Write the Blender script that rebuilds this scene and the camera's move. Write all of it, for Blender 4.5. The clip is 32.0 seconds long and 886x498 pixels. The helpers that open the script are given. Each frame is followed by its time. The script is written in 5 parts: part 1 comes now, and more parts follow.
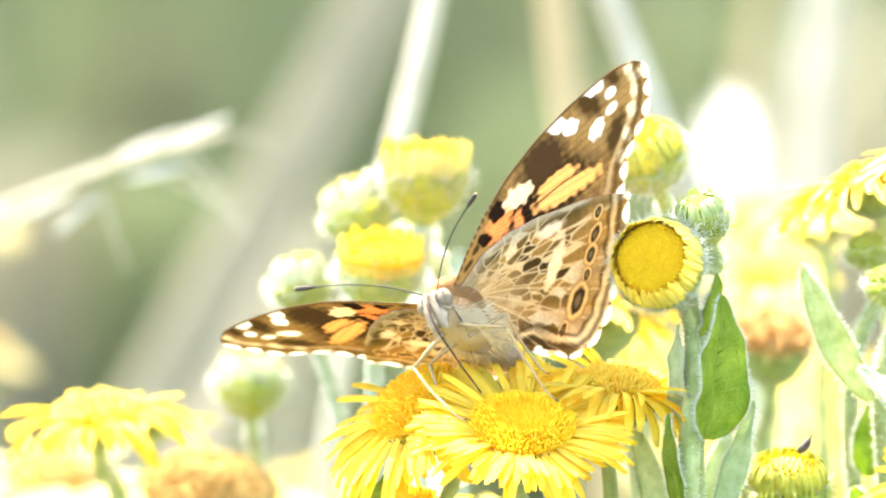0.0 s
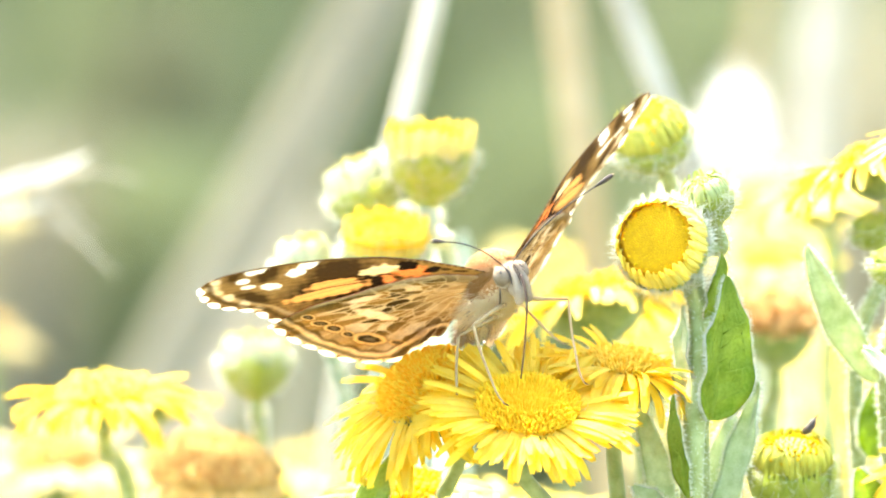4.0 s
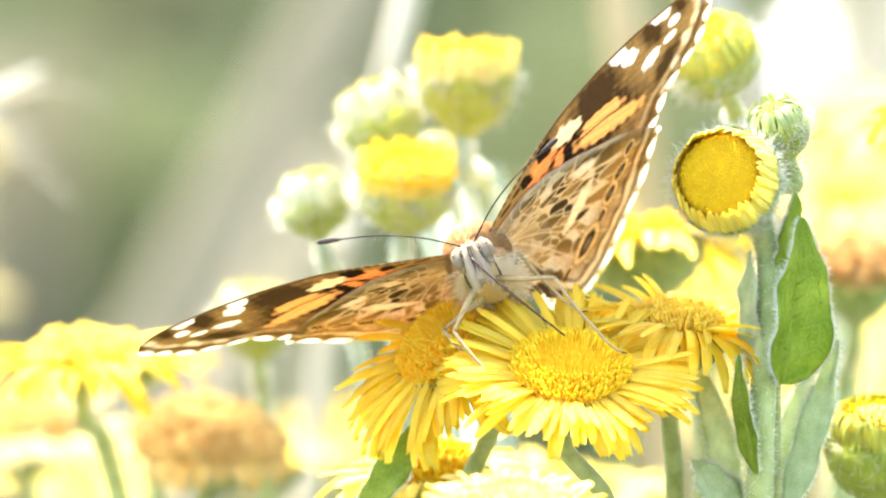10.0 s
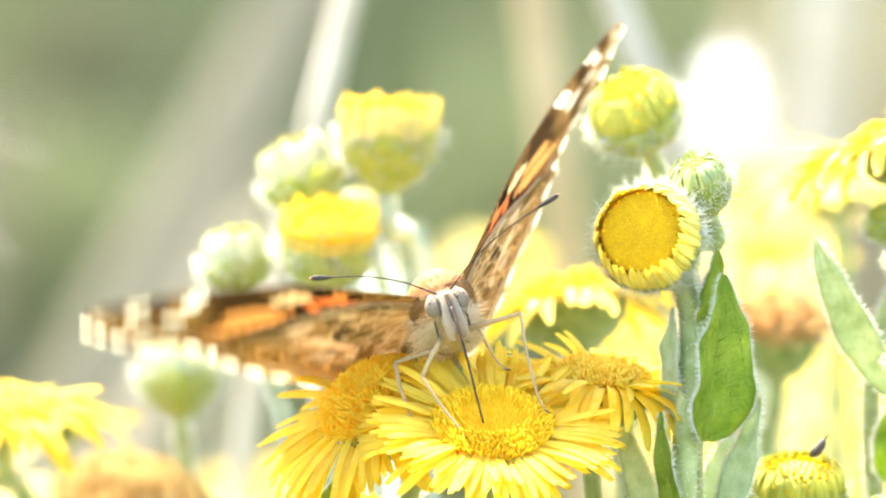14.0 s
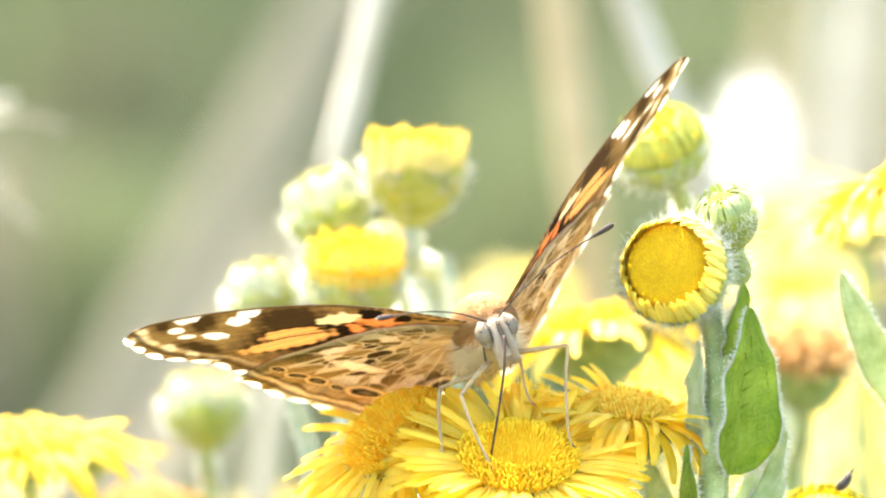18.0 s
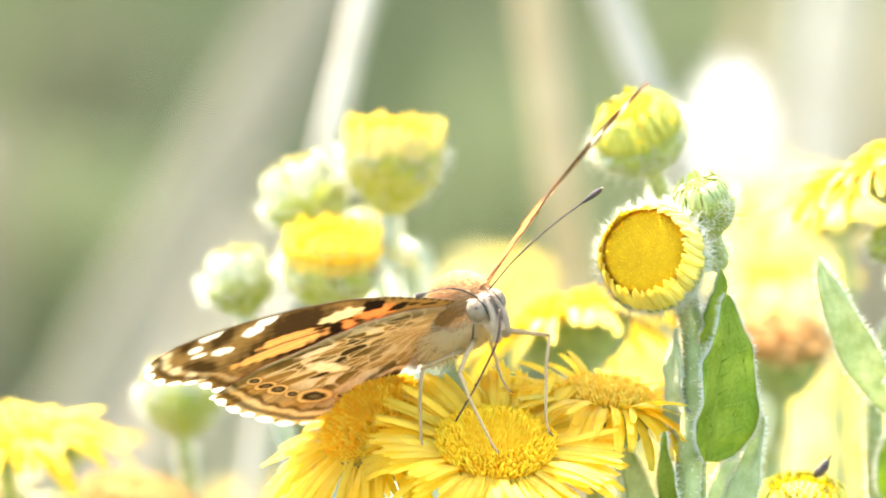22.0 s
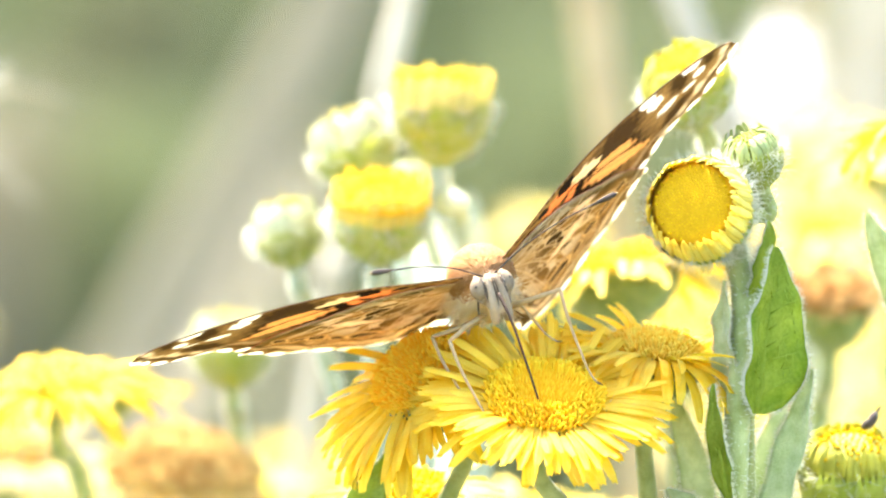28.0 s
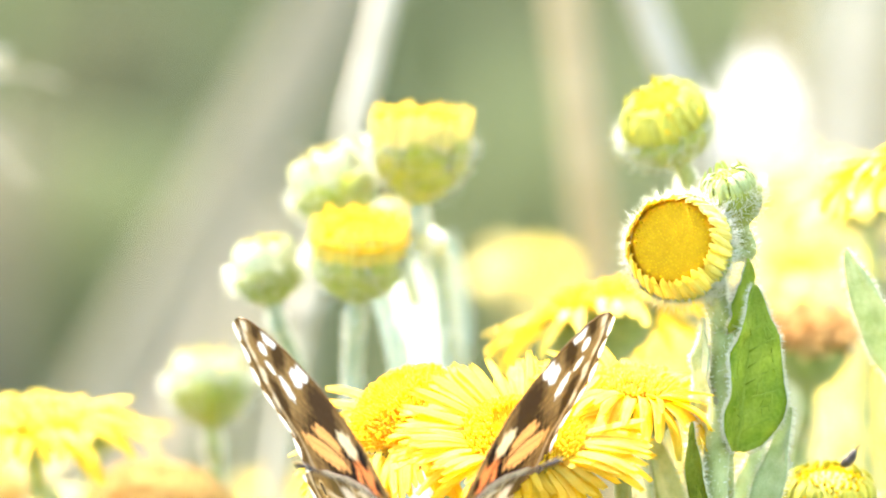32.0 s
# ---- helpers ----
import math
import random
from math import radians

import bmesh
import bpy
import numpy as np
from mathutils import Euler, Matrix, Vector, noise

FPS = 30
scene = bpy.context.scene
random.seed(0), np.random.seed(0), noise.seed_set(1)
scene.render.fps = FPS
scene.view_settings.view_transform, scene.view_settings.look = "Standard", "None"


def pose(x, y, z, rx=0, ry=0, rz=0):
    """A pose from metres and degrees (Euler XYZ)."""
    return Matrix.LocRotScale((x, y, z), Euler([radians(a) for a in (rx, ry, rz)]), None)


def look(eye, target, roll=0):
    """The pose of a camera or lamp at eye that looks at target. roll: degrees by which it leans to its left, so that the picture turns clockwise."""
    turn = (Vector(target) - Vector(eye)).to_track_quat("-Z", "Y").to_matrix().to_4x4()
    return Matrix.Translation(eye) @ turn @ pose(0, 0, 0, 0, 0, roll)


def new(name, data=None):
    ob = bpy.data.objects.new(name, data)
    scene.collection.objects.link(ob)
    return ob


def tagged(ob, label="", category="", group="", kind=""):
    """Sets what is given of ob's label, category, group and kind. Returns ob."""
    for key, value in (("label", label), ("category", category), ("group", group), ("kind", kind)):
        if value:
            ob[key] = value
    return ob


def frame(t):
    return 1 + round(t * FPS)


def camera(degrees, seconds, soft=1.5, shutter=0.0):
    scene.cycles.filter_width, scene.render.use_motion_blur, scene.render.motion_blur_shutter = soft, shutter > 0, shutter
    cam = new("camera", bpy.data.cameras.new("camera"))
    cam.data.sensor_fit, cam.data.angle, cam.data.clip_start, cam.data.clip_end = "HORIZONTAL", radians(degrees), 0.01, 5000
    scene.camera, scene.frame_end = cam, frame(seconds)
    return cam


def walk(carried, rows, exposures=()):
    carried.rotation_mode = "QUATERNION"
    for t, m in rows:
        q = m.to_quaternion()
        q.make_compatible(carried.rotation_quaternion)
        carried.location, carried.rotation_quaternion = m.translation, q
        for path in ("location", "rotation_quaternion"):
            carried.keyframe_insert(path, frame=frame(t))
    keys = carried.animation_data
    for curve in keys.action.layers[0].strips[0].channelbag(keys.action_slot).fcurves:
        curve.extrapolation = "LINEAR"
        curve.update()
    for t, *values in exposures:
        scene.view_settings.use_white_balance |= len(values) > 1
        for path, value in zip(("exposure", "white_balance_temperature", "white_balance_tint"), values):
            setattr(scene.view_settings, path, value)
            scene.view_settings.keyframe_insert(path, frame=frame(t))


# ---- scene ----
MM = 0.001
# The plan: x to the right, z up and d away from the viewer, in millimetres about the flower cluster, which stands half a metre above the ground.
PLAN = Matrix.Translation((0, 0, 0.5)) @ pose(0, 0, 0, -8)
REACH = 2400.0


def spot(x, z, d=0.0):
    """A point of the plan in the world."""
    return PLAN @ (Vector((x, d, z)) * MM)


def at(x, z, d=0.0):
    """The point in line with (x, z) of the cluster's plane, at depth d, which counts double and more behind the flower cluster."""
    d = d if d < 20 else 20 + (d - 20) * 2.3
    k = 1 + d / REACH
    return spot(x * k, z * k, d)


def aim(way):
    """A direction of the plan in the world."""
    return (PLAN.to_3x3() @ Vector((way[0], way[2], way[1]))).normalized()


cam = camera(2.231, 32.0, soft=2.0, shutter=0.5)
# seconds, distance from the cluster, and the point of its plane that is looked at
PATH = (
    (0, 2400, -2.62, 2.56),
    (0.5, 2400, -2.03, 1.85),
    (1, 2400, -3.34, 0.54),
    (1.5, 2400, -2.50, 0.48),
    (2, 2400, -1.61, 2.44),
    (2.5, 2400, -0.95, 2.74),
    (3, 2400, -1.79, 2.03),
    (3.5, 2400, -3.16, 0.48),
    (5.5, 2400, -1.61, 0.89),
    (6, 2400, -0.06, 0.00),
    (6.5, 2400, 0.77, 0.48),
    (7, 2400, 0.06, 1.43),
    (7.5, 2400, -1.61, 2.09),
    (8, 2400, -1.61, 1.85),
    (8.5, 2400, -1.07, 1.07),
    (9, 2400, -1.85, -0.83),
    (9.25, 2400, -2.21, -1.31),
    (9.8, 2074, -5.62, -5.61),
    (10, 2074, -5.83, -5.19),
    (10.5, 2074, -6.19, -1.49),
    (11, 2074, -4.85, 0.47),
    (11.5, 2074, -3.30, 0.68),
    (12, 2074, -4.18, -0.51),
    (12.5, 2074, -3.20, -0.15),
    (13, 2074, 1.28, 1.19),
    (13.5, 2074, 2.72, 1.04),
    (14, 2074, 1.28, 0.01),
    (14.5, 2074, -0.16, 0.06),
    (15, 2074, -0.83, 2.43),
    (15.5, 2074, -0.52, 4.03),
    (17.5, 2074, -1.14, 3.87),
    (18, 2074, -1.09, 3.05),
    (18.5, 2074, -1.96, 0.16),
    (19, 2074, -0.63, -0.25),
    (19.5, 2074, -0.93, -1.18),
    (20, 2074, 0.04, -0.56),
    (20.5, 2074, 1.59, 0.16),
    (21, 2074, 2.21, 0.32),
    (21.5, 2074, 0.66, 0.68),
    (22, 2074, 0.97, 1.86),
    (22.5, 2074, 1.85, 2.12),
    (23, 2074, 1.74, 1.24),
    (23.5, 2074, -0.47, -0.51),
    (24, 2074, -3.66, -0.97),
    (24.5, 2074, -3.87, -0.51),
    (26.5, 2074, -4.54, 0.06),
    (27, 2074, -3.51, -2.46),
    (27.5, 2074, -3.87, -3.65),
    (28, 2074, -3.46, -2.52),
    (28.5, 2074, -3.51, -1.49),
    (29, 2074, -2.99, -1.59),
    (29.5, 2074, -2.43, -0.71),
    (30, 2074, -2.17, -0.25),
    (30.5, 2074, -2.12, 0.16),
    (31, 2074, -1.86, 0.52),
    (31.5, 2074, -1.96, 0.68),
    (32, 2074, -1.55, 0.94),
)
walk(cam, [(t, look(spot(0, 0, -far), spot(x, z))) for t, far, x, z in PATH], exposures=((0, 3.30, 6500, 10), (9.2, 3.30, 6500, 10), (9.8, 3.14, 6550, 13), (32, 3.14, 6550, 13)))

# ---- daylight ----
world = bpy.data.worlds.new("sky")
scene.world = world
world.use_nodes = True
sky = world.node_tree.nodes.new("ShaderNodeTexSky")
sky.sky_type, sky.sun_disc, sky.dust_density, sky.ozone_density = "NISHITA", False, 2.2, 1.0
SUN_UP, SUN_WAY = 62.0, 324.0
sky.sun_elevation, sky.sun_rotation = radians(SUN_UP), radians(SUN_WAY)
world.node_tree.links.new(sky.outputs[0], world.node_tree.nodes["Background"].inputs[0])
world.node_tree.nodes["Background"].inputs[1].default_value = 0.15
sun = new("sun", bpy.data.lights.new("sun", "SUN"))
sun.data.energy, sun.data.angle, sun.data.color = 3.4, radians(0.6), (1.0, 0.93, 0.85)
a, b = radians(SUN_WAY), radians(SUN_UP)
sun.matrix_world = look(Vector((math.sin(a) * math.cos(b), math.cos(a) * math.cos(b), math.sin(b))) * 6, (0, 0, 0))


# ---- materials ----
def srgb(r, g, b):
    return tuple(((c / 255 + 0.055) / 1.055) ** 2.4 if c > 10 else c / 255 / 12.92 for c in (r, g, b)) + (1,)


def organic(name, c1, c2, size=1.5, rough=0.6, thin=0.0, bump=0.25, spread=0.12, fine=9.0, sheen=0.0):
    """Plant and insect surfaces: two tones mottled at two sizes (in mm), a fine relief, and light that shines through."""
    m = bpy.data.materials.new(name)
    m.use_nodes = True
    n, l = m.node_tree.nodes, m.node_tree.links
    bsdf = n["Principled BSDF"]
    tex = n.new("ShaderNodeTexCoord")
    big, small = n.new("ShaderNodeTexNoise"), n.new("ShaderNodeTexNoise")
    big.inputs["Scale"].default_value, small.inputs["Scale"].default_value = 1000 / size, 1000 / size * fine
    big.inputs["Detail"].default_value = 4
    for t in (big, small):
        l.new(tex.outputs["Object"], t.inputs["Vector"])
    add = n.new("ShaderNodeMath")
    add.operation = "MULTIPLY_ADD"
    l.new(small.outputs[0], add.inputs[0])
    add.inputs[1].default_value = 0.35
    l.new(big.outputs[0], add.inputs[2])
    ramp = n.new("ShaderNodeValToRGB")
    ramp.color_ramp.elements[0].position, ramp.color_ramp.elements[1].position = 0.45, 0.9
    ramp.color_ramp.elements[0].color, ramp.color_ramp.elements[1].color = (*c1, 1), (*c2, 1)
    l.new(add.outputs[0], ramp.inputs[0])
    info, hsv = n.new("ShaderNodeObjectInfo"), n.new("ShaderNodeHueSaturation")
    span = n.new("ShaderNodeMapRange")
    span.inputs["To Min"].default_value, span.inputs["To Max"].default_value = 1 - spread, 1 + spread
    l.new(info.outputs["Random"], span.inputs["Value"])
    l.new(span.outputs[0], hsv.inputs["Value"])
    l.new(ramp.outputs[0], hsv.inputs["Color"])
    l.new(hsv.outputs[0], bsdf.inputs["Base Color"])
    bsdf.inputs["Roughness"].default_value = rough
    bsdf.inputs["Specular IOR Level"].default_value = 0.3
    bsdf.inputs["Sheen Weight"].default_value = sheen
    if bump:
        relief = n.new("ShaderNodeBump")
        relief.inputs["Strength"].default_value, relief.inputs["Distance"].default_value = bump, 0.0002
        l.new(small.outputs[0], relief.inputs["Height"])
        l.new(relief.outputs[0], bsdf.inputs["Normal"])
    if thin:
        glow, mix = n.new("ShaderNodeBsdfTranslucent"), n.new("ShaderNodeMixShader")
        l.new(hsv.outputs[0], glow.inputs[0])
        mix.inputs[0].default_value = thin
        l.new(bsdf.outputs[0], mix.inputs[1])
        l.new(glow.outputs[0], mix.inputs[2])
        l.new(mix.outputs[0], n["Material Output"].inputs[0])
    return m


def islands(name, tones, rough=0.7, thin=0.3):
    """Many small pieces in one mesh, each with a tone of its own."""
    m = bpy.data.materials.new(name)
    m.use_nodes = True
    n, l = m.node_tree.nodes, m.node_tree.links
    bsdf, geo, ramp = n["Principled BSDF"], n.new("ShaderNodeNewGeometry"), n.new("ShaderNodeValToRGB")
    els = ramp.color_ramp.elements
    while len(els) < len(tones):
        els.new(0.5)
    for i, c in enumerate(tones):
        els[i].position, els[i].color = i / (len(tones) - 1), (*c, 1)
    l.new(geo.outputs["Random Per Island"], ramp.inputs[0])
    l.new(ramp.outputs[0], bsdf.inputs["Base Color"])
    bsdf.inputs["Roughness"].default_value = rough
    bsdf.inputs["Specular IOR Level"].default_value = 0.1
    glow, mix = n.new("ShaderNodeBsdfTranslucent"), n.new("ShaderNodeMixShader")
    l.new(ramp.outputs[0], glow.inputs[0])
    mix.inputs[0].default_value = thin
    l.new(bsdf.outputs[0], mix.inputs[1])
    l.new(glow.outputs[0], mix.inputs[2])
    l.new(mix.outputs[0], n["Material Output"].inputs[0])
    return m


RAY = organic("ray_yellow", (0.945, 0.72, 0.05), (0.97, 0.835, 0.14), 2.0, 0.6, 0.72, 0.2)
RAY_LIGHT = organic("ray_light_yellow", (0.95, 0.80, 0.12), (0.97, 0.89, 0.26), 2.0, 0.6, 0.5, 0.2)
RAY_PALE = organic("ray_pale_yellow", (0.82, 0.66, 0.09), (0.90, 0.77, 0.19), 2.0, 0.6, 0.5, 0.2)
RAY_SOFT = organic("ray_soft_yellow", (0.76, 0.66, 0.16), (0.86, 0.78, 0.30), 2.0, 0.6, 0.5, 0.2)
BRACT_YELLOW = organic("bract_yellow_green", (0.42, 0.42, 0.035), (0.66, 0.62, 0.12), 2.0, 0.7, 0.4, 0.2)
FLORET = islands("floret_yellow", ((0.88, 0.50, 0.01), (0.93, 0.61, 0.02), (0.96, 0.72, 0.04)), 0.8, 0.3)
FLORET_YOUNG = islands("floret_golden", ((0.48, 0.30, 0.000), (0.58, 0.37, 0.001), (0.67, 0.45, 0.003)), 0.9, 0.15)
FLORET_ORANGE = islands("floret_orange", ((0.96, 0.58, 0.03), (0.97, 0.69, 0.05), (0.985, 0.80, 0.085)), 0.8, 0.6)
FLORET_TAN = islands("floret_tan", ((0.94, 0.64, 0.07), (0.96, 0.74, 0.11), (0.97, 0.83, 0.16)), 0.8, 0.6)
FLORET_BROWN = islands("floret_withered", ((0.36, 0.20, 0.055), (0.50, 0.33, 0.10), (0.60, 0.45, 0.17)), 0.8, 0.25)
FLORET_STRAW = islands("floret_straw", ((0.46, 0.35, 0.12), (0.56, 0.45, 0.17), (0.62, 0.52, 0.24)), 0.8, 0.3)
FLORET_RUST = islands("floret_rust", ((0.36, 0.19, 0.05), (0.55, 0.32, 0.10), (0.66, 0.44, 0.17)), 0.8, 0.3)
FLORET_PALE = islands("floret_pale", ((0.68, 0.52, 0.05), (0.74, 0.61, 0.10), (0.78, 0.67, 0.16)), 0.7, 0.3)
DISC = organic("disc_ochre", (0.80, 0.42, 0.005), (0.88, 0.54, 0.012), 1.0, 0.8, 0.2, 0.4)
DISC_BROWN = organic("disc_withered", (0.48, 0.28, 0.07), (0.70, 0.48, 0.15), 1.5, 0.8, 0.1, 0.4)
CUP = organic("cup_green", (0.14, 0.19, 0.03), (0.30, 0.33, 0.08), 1.2, 0.75, 0.15, 0.4, sheen=0.3)
CUP_PALE = organic("cup_woolly_green", (0.27, 0.33, 0.025), (0.46, 0.50, 0.09), 1.5, 0.8, 0.35, 0.4, sheen=0.2)
STEM = organic("stem_grey_green", (0.23, 0.27, 0.065), (0.41, 0.44, 0.17), 1.6, 0.7, 0.15, 0.4, sheen=0.3)
STEM_WOOLLY = organic("stem_white_woolly", (0.32, 0.38, 0.22), (0.54, 0.59, 0.43), 1.6, 0.8, 0.2, 0.4, sheen=0.4)
WOOL = organic("white_wool", (0.74, 0.74, 0.56), (0.86, 0.86, 0.70), 1.0, 0.8, 0.6, 0.0)
LEAF = organic("leaf_green", (0.19, 0.29, 0.015), (0.48, 0.56, 0.07), 3.4, 0.7, 0.6, 0.8)
LEAF_GREY = organic("leaf_woolly_grey_green", (0.34, 0.41, 0.15), (0.60, 0.65, 0.34), 1.6, 0.8, 0.4, 0.8, sheen=0.4)
LEAF_VEIN = organic("leaf_vein", (0.23, 0.33, 0.022), (0.38, 0.46, 0.055), 2.0, 0.7, 0.5, 0.2)
DISC_GOLD = organic("disc_deep_gold", (0.50, 0.28, 0.001), (0.62, 0.36, 0.002), 0.8, 0.9, 0.0, 0.4)
STRAW = organic("straw_pale", (0.41, 0.345, 0.225), (0.55, 0.48, 0.345), 6.0, 0.7, 0.1, 0.2)
STRAW_TAN = organic("straw_tan", (0.33, 0.235, 0.105), (0.44, 0.325, 0.16), 6.0, 0.8, 0.05, 0.2)
REED = organic("reed_grey_beige", (0.385, 0.35, 0.24), (0.475, 0.43, 0.30), 9.0, 0.8, 0.6, 0.2)
REED_PALE = organic("reed_pale_beige", (0.56, 0.495, 0.37), (0.67, 0.60, 0.46), 9.0, 0.8, 0.65, 0.2)
TUFT_GREEN = islands("fresh_grass", ((0.165, 0.19, 0.083), (0.205, 0.23, 0.106), (0.135, 0.16, 0.070)), 0.7, 0.4)
TUFT_PALE = islands("pale_dry_grass", ((0.26, 0.23, 0.14), (0.36, 0.32, 0.20), (0.20, 0.18, 0.10)), 0.7, 0.3)
TUFT_TAN = islands("dry_grass", ((0.135, 0.135, 0.062), (0.185, 0.185, 0.095), (0.10, 0.105, 0.046)), 0.7, 0.3)
WOOLLY = organic("woolly_ray_tips", (0.58, 0.60, 0.32), (0.74, 0.75, 0.50), 1.5, 0.8, 0.4, 0.2)
CUP_WOOL = organic("woolly_bract_tips", (0.36, 0.42, 0.13), (0.54, 0.58, 0.26), 1.2, 0.8, 0.4, 0.2)
CREAMY = organic("faded_cream_ray", (0.46, 0.38, 0.09), (0.57, 0.48, 0.15), 2.0, 0.7, 0.4, 0.2)
FADED = organic("faded_straw_ray", (0.34, 0.28, 0.09), (0.46, 0.39, 0.15), 2.0, 0.7, 0.4, 0.2)
SPIKELET = organic("grass_spikelet_pale", (0.52, 0.50, 0.40), (0.66, 0.64, 0.54), 4.0, 0.8, 0.4, 0.2)
FLUFF = organic("seed_fluff_white", (0.88, 0.87, 0.82), (0.94, 0.93, 0.90), 4.0, 0.9, 0.75, 0.0)
GRASS = islands("meadow_grass", ((0.071, 0.095, 0.037), (0.106, 0.134, 0.055), (0.134, 0.154, 0.070), (0.195, 0.195, 0.112), (0.087, 0.112, 0.047)), 0.7, 0.3)
SOIL = organic("meadow_ground", (0.05, 0.06, 0.02), (0.12, 0.12, 0.05), 400.0, 0.9, 0.0, 0.5)
FUR = islands("butterfly_fur", ((0.52, 0.29, 0.115), (0.60, 0.36, 0.16), (0.44, 0.225, 0.08)), 0.9, 0.4)
FUR_GREY = islands("butterfly_pale_fur", ((0.95, 0.82, 0.56), (0.97, 0.88, 0.66), (0.92, 0.76, 0.48)), 0.9, 0.5)
BODY = organic("butterfly_body", (0.80, 0.66, 0.48), (0.92, 0.81, 0.64), 1.2, 0.8, 0.1, 0.5, sheen=0.3)
MANTLE = organic("butterfly_ginger_back", (0.42, 0.21, 0.078), (0.55, 0.30, 0.125), 0.8, 0.9, 0.1, 0.5)
FUR_HEAD = islands("butterfly_head_fur", ((0.34, 0.25, 0.155), (0.44, 0.33, 0.21), (0.50, 0.39, 0.26)), 0.9, 0.3)
PALP = organic("butterfly_palp", (0.33, 0.25, 0.155), (0.42, 0.33, 0.215), 0.8, 0.9, 0.1, 0.3)
FUR_PALP = islands("butterfly_palp_fur", ((0.33, 0.25, 0.155), (0.40, 0.315, 0.205), (0.45, 0.36, 0.245)), 0.9, 0.3)
FACE = organic("butterfly_face", (0.34, 0.26, 0.165), (0.46, 0.36, 0.24), 0.8, 0.9, 0.1, 0.4)
STRIPE = organic("dark_stripe", (0.03, 0.025, 0.02), (0.09, 0.07, 0.05), 0.8, 0.6, 0.0, 0.3)
EYE = organic("compound_eye", (0.15, 0.112, 0.066), (0.235, 0.18, 0.11), 0.7, 0.95, 0.0, 0.2)
LEG = organic("leg_cream", (0.27, 0.18, 0.075), (0.42, 0.30, 0.14), 1.0, 0.9, 0.0, 0.3)
DARK = organic("dark_horn", (0.022, 0.016, 0.012), (0.055, 0.038, 0.026), 1.0, 0.8, 0.0, 0.2)
TONGUE = organic("brown_feeding_tube", (0.035, 0.018, 0.01), (0.08, 0.042, 0.022), 1.0, 0.7, 0.0, 0.2)
BEE = organic("dark_brown_fur", (0.012, 0.008, 0.005), (0.05, 0.028, 0.014), 2.0, 0.9, 0.0, 0.5)
BEE_WING = organic("smoky_wing", (0.35, 0.25, 0.22), (0.50, 0.40, 0.36), 3.0, 0.4, 0.6, 0.0)


# ---- building ----
def shape(name, verts, faces, material, parent=None, label="", smooth=True):
    me = bpy.data.meshes.new(name)
    me.from_pydata([tuple(v) for v in verts], [], faces)
    me.materials.append(material)
    if smooth:
        me.polygons.foreach_set("use_smooth", [True] * len(me.polygons))
    ob = new(name, me)
    ob.parent = parent
    if label:
        ob["label"] = label
    return ob


def again(ob, m, parent):
    """Another piece on the same mesh."""
    o = new(ob.name.split(".")[0], ob.data)
    o.parent, o.matrix_basis = parent, m
    return o


def thing(name, m, label, category, group="", kind=""):
    ob = new(name)
    ob.empty_display_size = 0.005
    ob.matrix_basis = m
    return tagged(ob, label, category, group, kind)


def tube(path, radii, sides=8):
    """A tapered tube along points, closed at both ends."""
    path = [Vector(p) for p in path]
    verts, faces, n = [], [], len(path)
    side = None
    for i, p in enumerate(path):
        way = (path[min(i + 1, n - 1)] - path[max(i - 1, 0)]).normalized()
        if side is None:
            side = way.orthogonal().normalized()
        side = (side - way * side.dot(way)).normalized()
        up = way.cross(side)
        for k in range(sides):
            c = 2 * math.pi * k / sides
            verts.append(p + (side * math.cos(c) + up * math.sin(c)) * radii[i])
    for i in range(n - 1):
        for k in range(sides):
            j = (k + 1) % sides
            faces.append((i * sides + k, i * sides + j, (i + 1) * sides + j, (i + 1) * sides + k))
    faces += [tuple(range(sides))[::-1], tuple(range((n - 1) * sides, n * sides))]
    return verts, faces


def glide(points, steps=6):
    """A smooth line through points, however far apart."""
    p = [Vector(q) for q in points]
    h = [max((q - r).length, 1e-6) for q, r in zip(p[1:], p)]
    n = len(p)
    m = [(p[1] - p[0]) / h[0]] + [((p[i] - p[i - 1]) / h[i - 1] * h[i] + (p[i + 1] - p[i]) / h[i] * h[i - 1]) / (h[i] + h[i - 1]) for i in range(1, n - 1)] + [(p[-1] - p[-2]) / h[-1]]
    out = []
    for i in range(n - 1):
        for k in range(steps):
            t = k / steps
            out.append(p[i] * (2 * t ** 3 - 3 * t * t + 1) + m[i] * h[i] * (t ** 3 - 2 * t * t + t) + p[i + 1] * (3 * t * t - 2 * t ** 3) + m[i + 1] * h[i] * (t ** 3 - t * t))
    return out + [p[-1]]


def lathe(profile, sides=24, wobble=0.0, rng=None):
    """A turned form from (radius, height) pairs, top to bottom."""
    verts, faces = [], []
    off = [1 + (rng.uniform(-wobble, wobble) if rng else 0) for _ in range(sides)]
    for r, z in profile:
        for k in range(sides):
            c = 2 * math.pi * k / sides
            verts.append((r * off[k] * math.cos(c), r * off[k] * math.sin(c), z))
    for i in range(len(profile) - 1):
        for k in range(sides):
            j = (k + 1) % sides
            faces.append((i * sides + k, (i + 1) * sides + k, (i + 1) * sides + j, i * sides + j))
    faces.append(tuple(range(sides)))
    faces.append(tuple(range((len(profile) - 1) * sides, len(profile) * sides))[::-1])
    return verts, faces


def join(pieces):
    verts, faces = [], []
    for v, f in pieces:
        k = len(verts)
        verts += v
        faces += [tuple(i + k for i in q) for q in f]
    return verts, faces


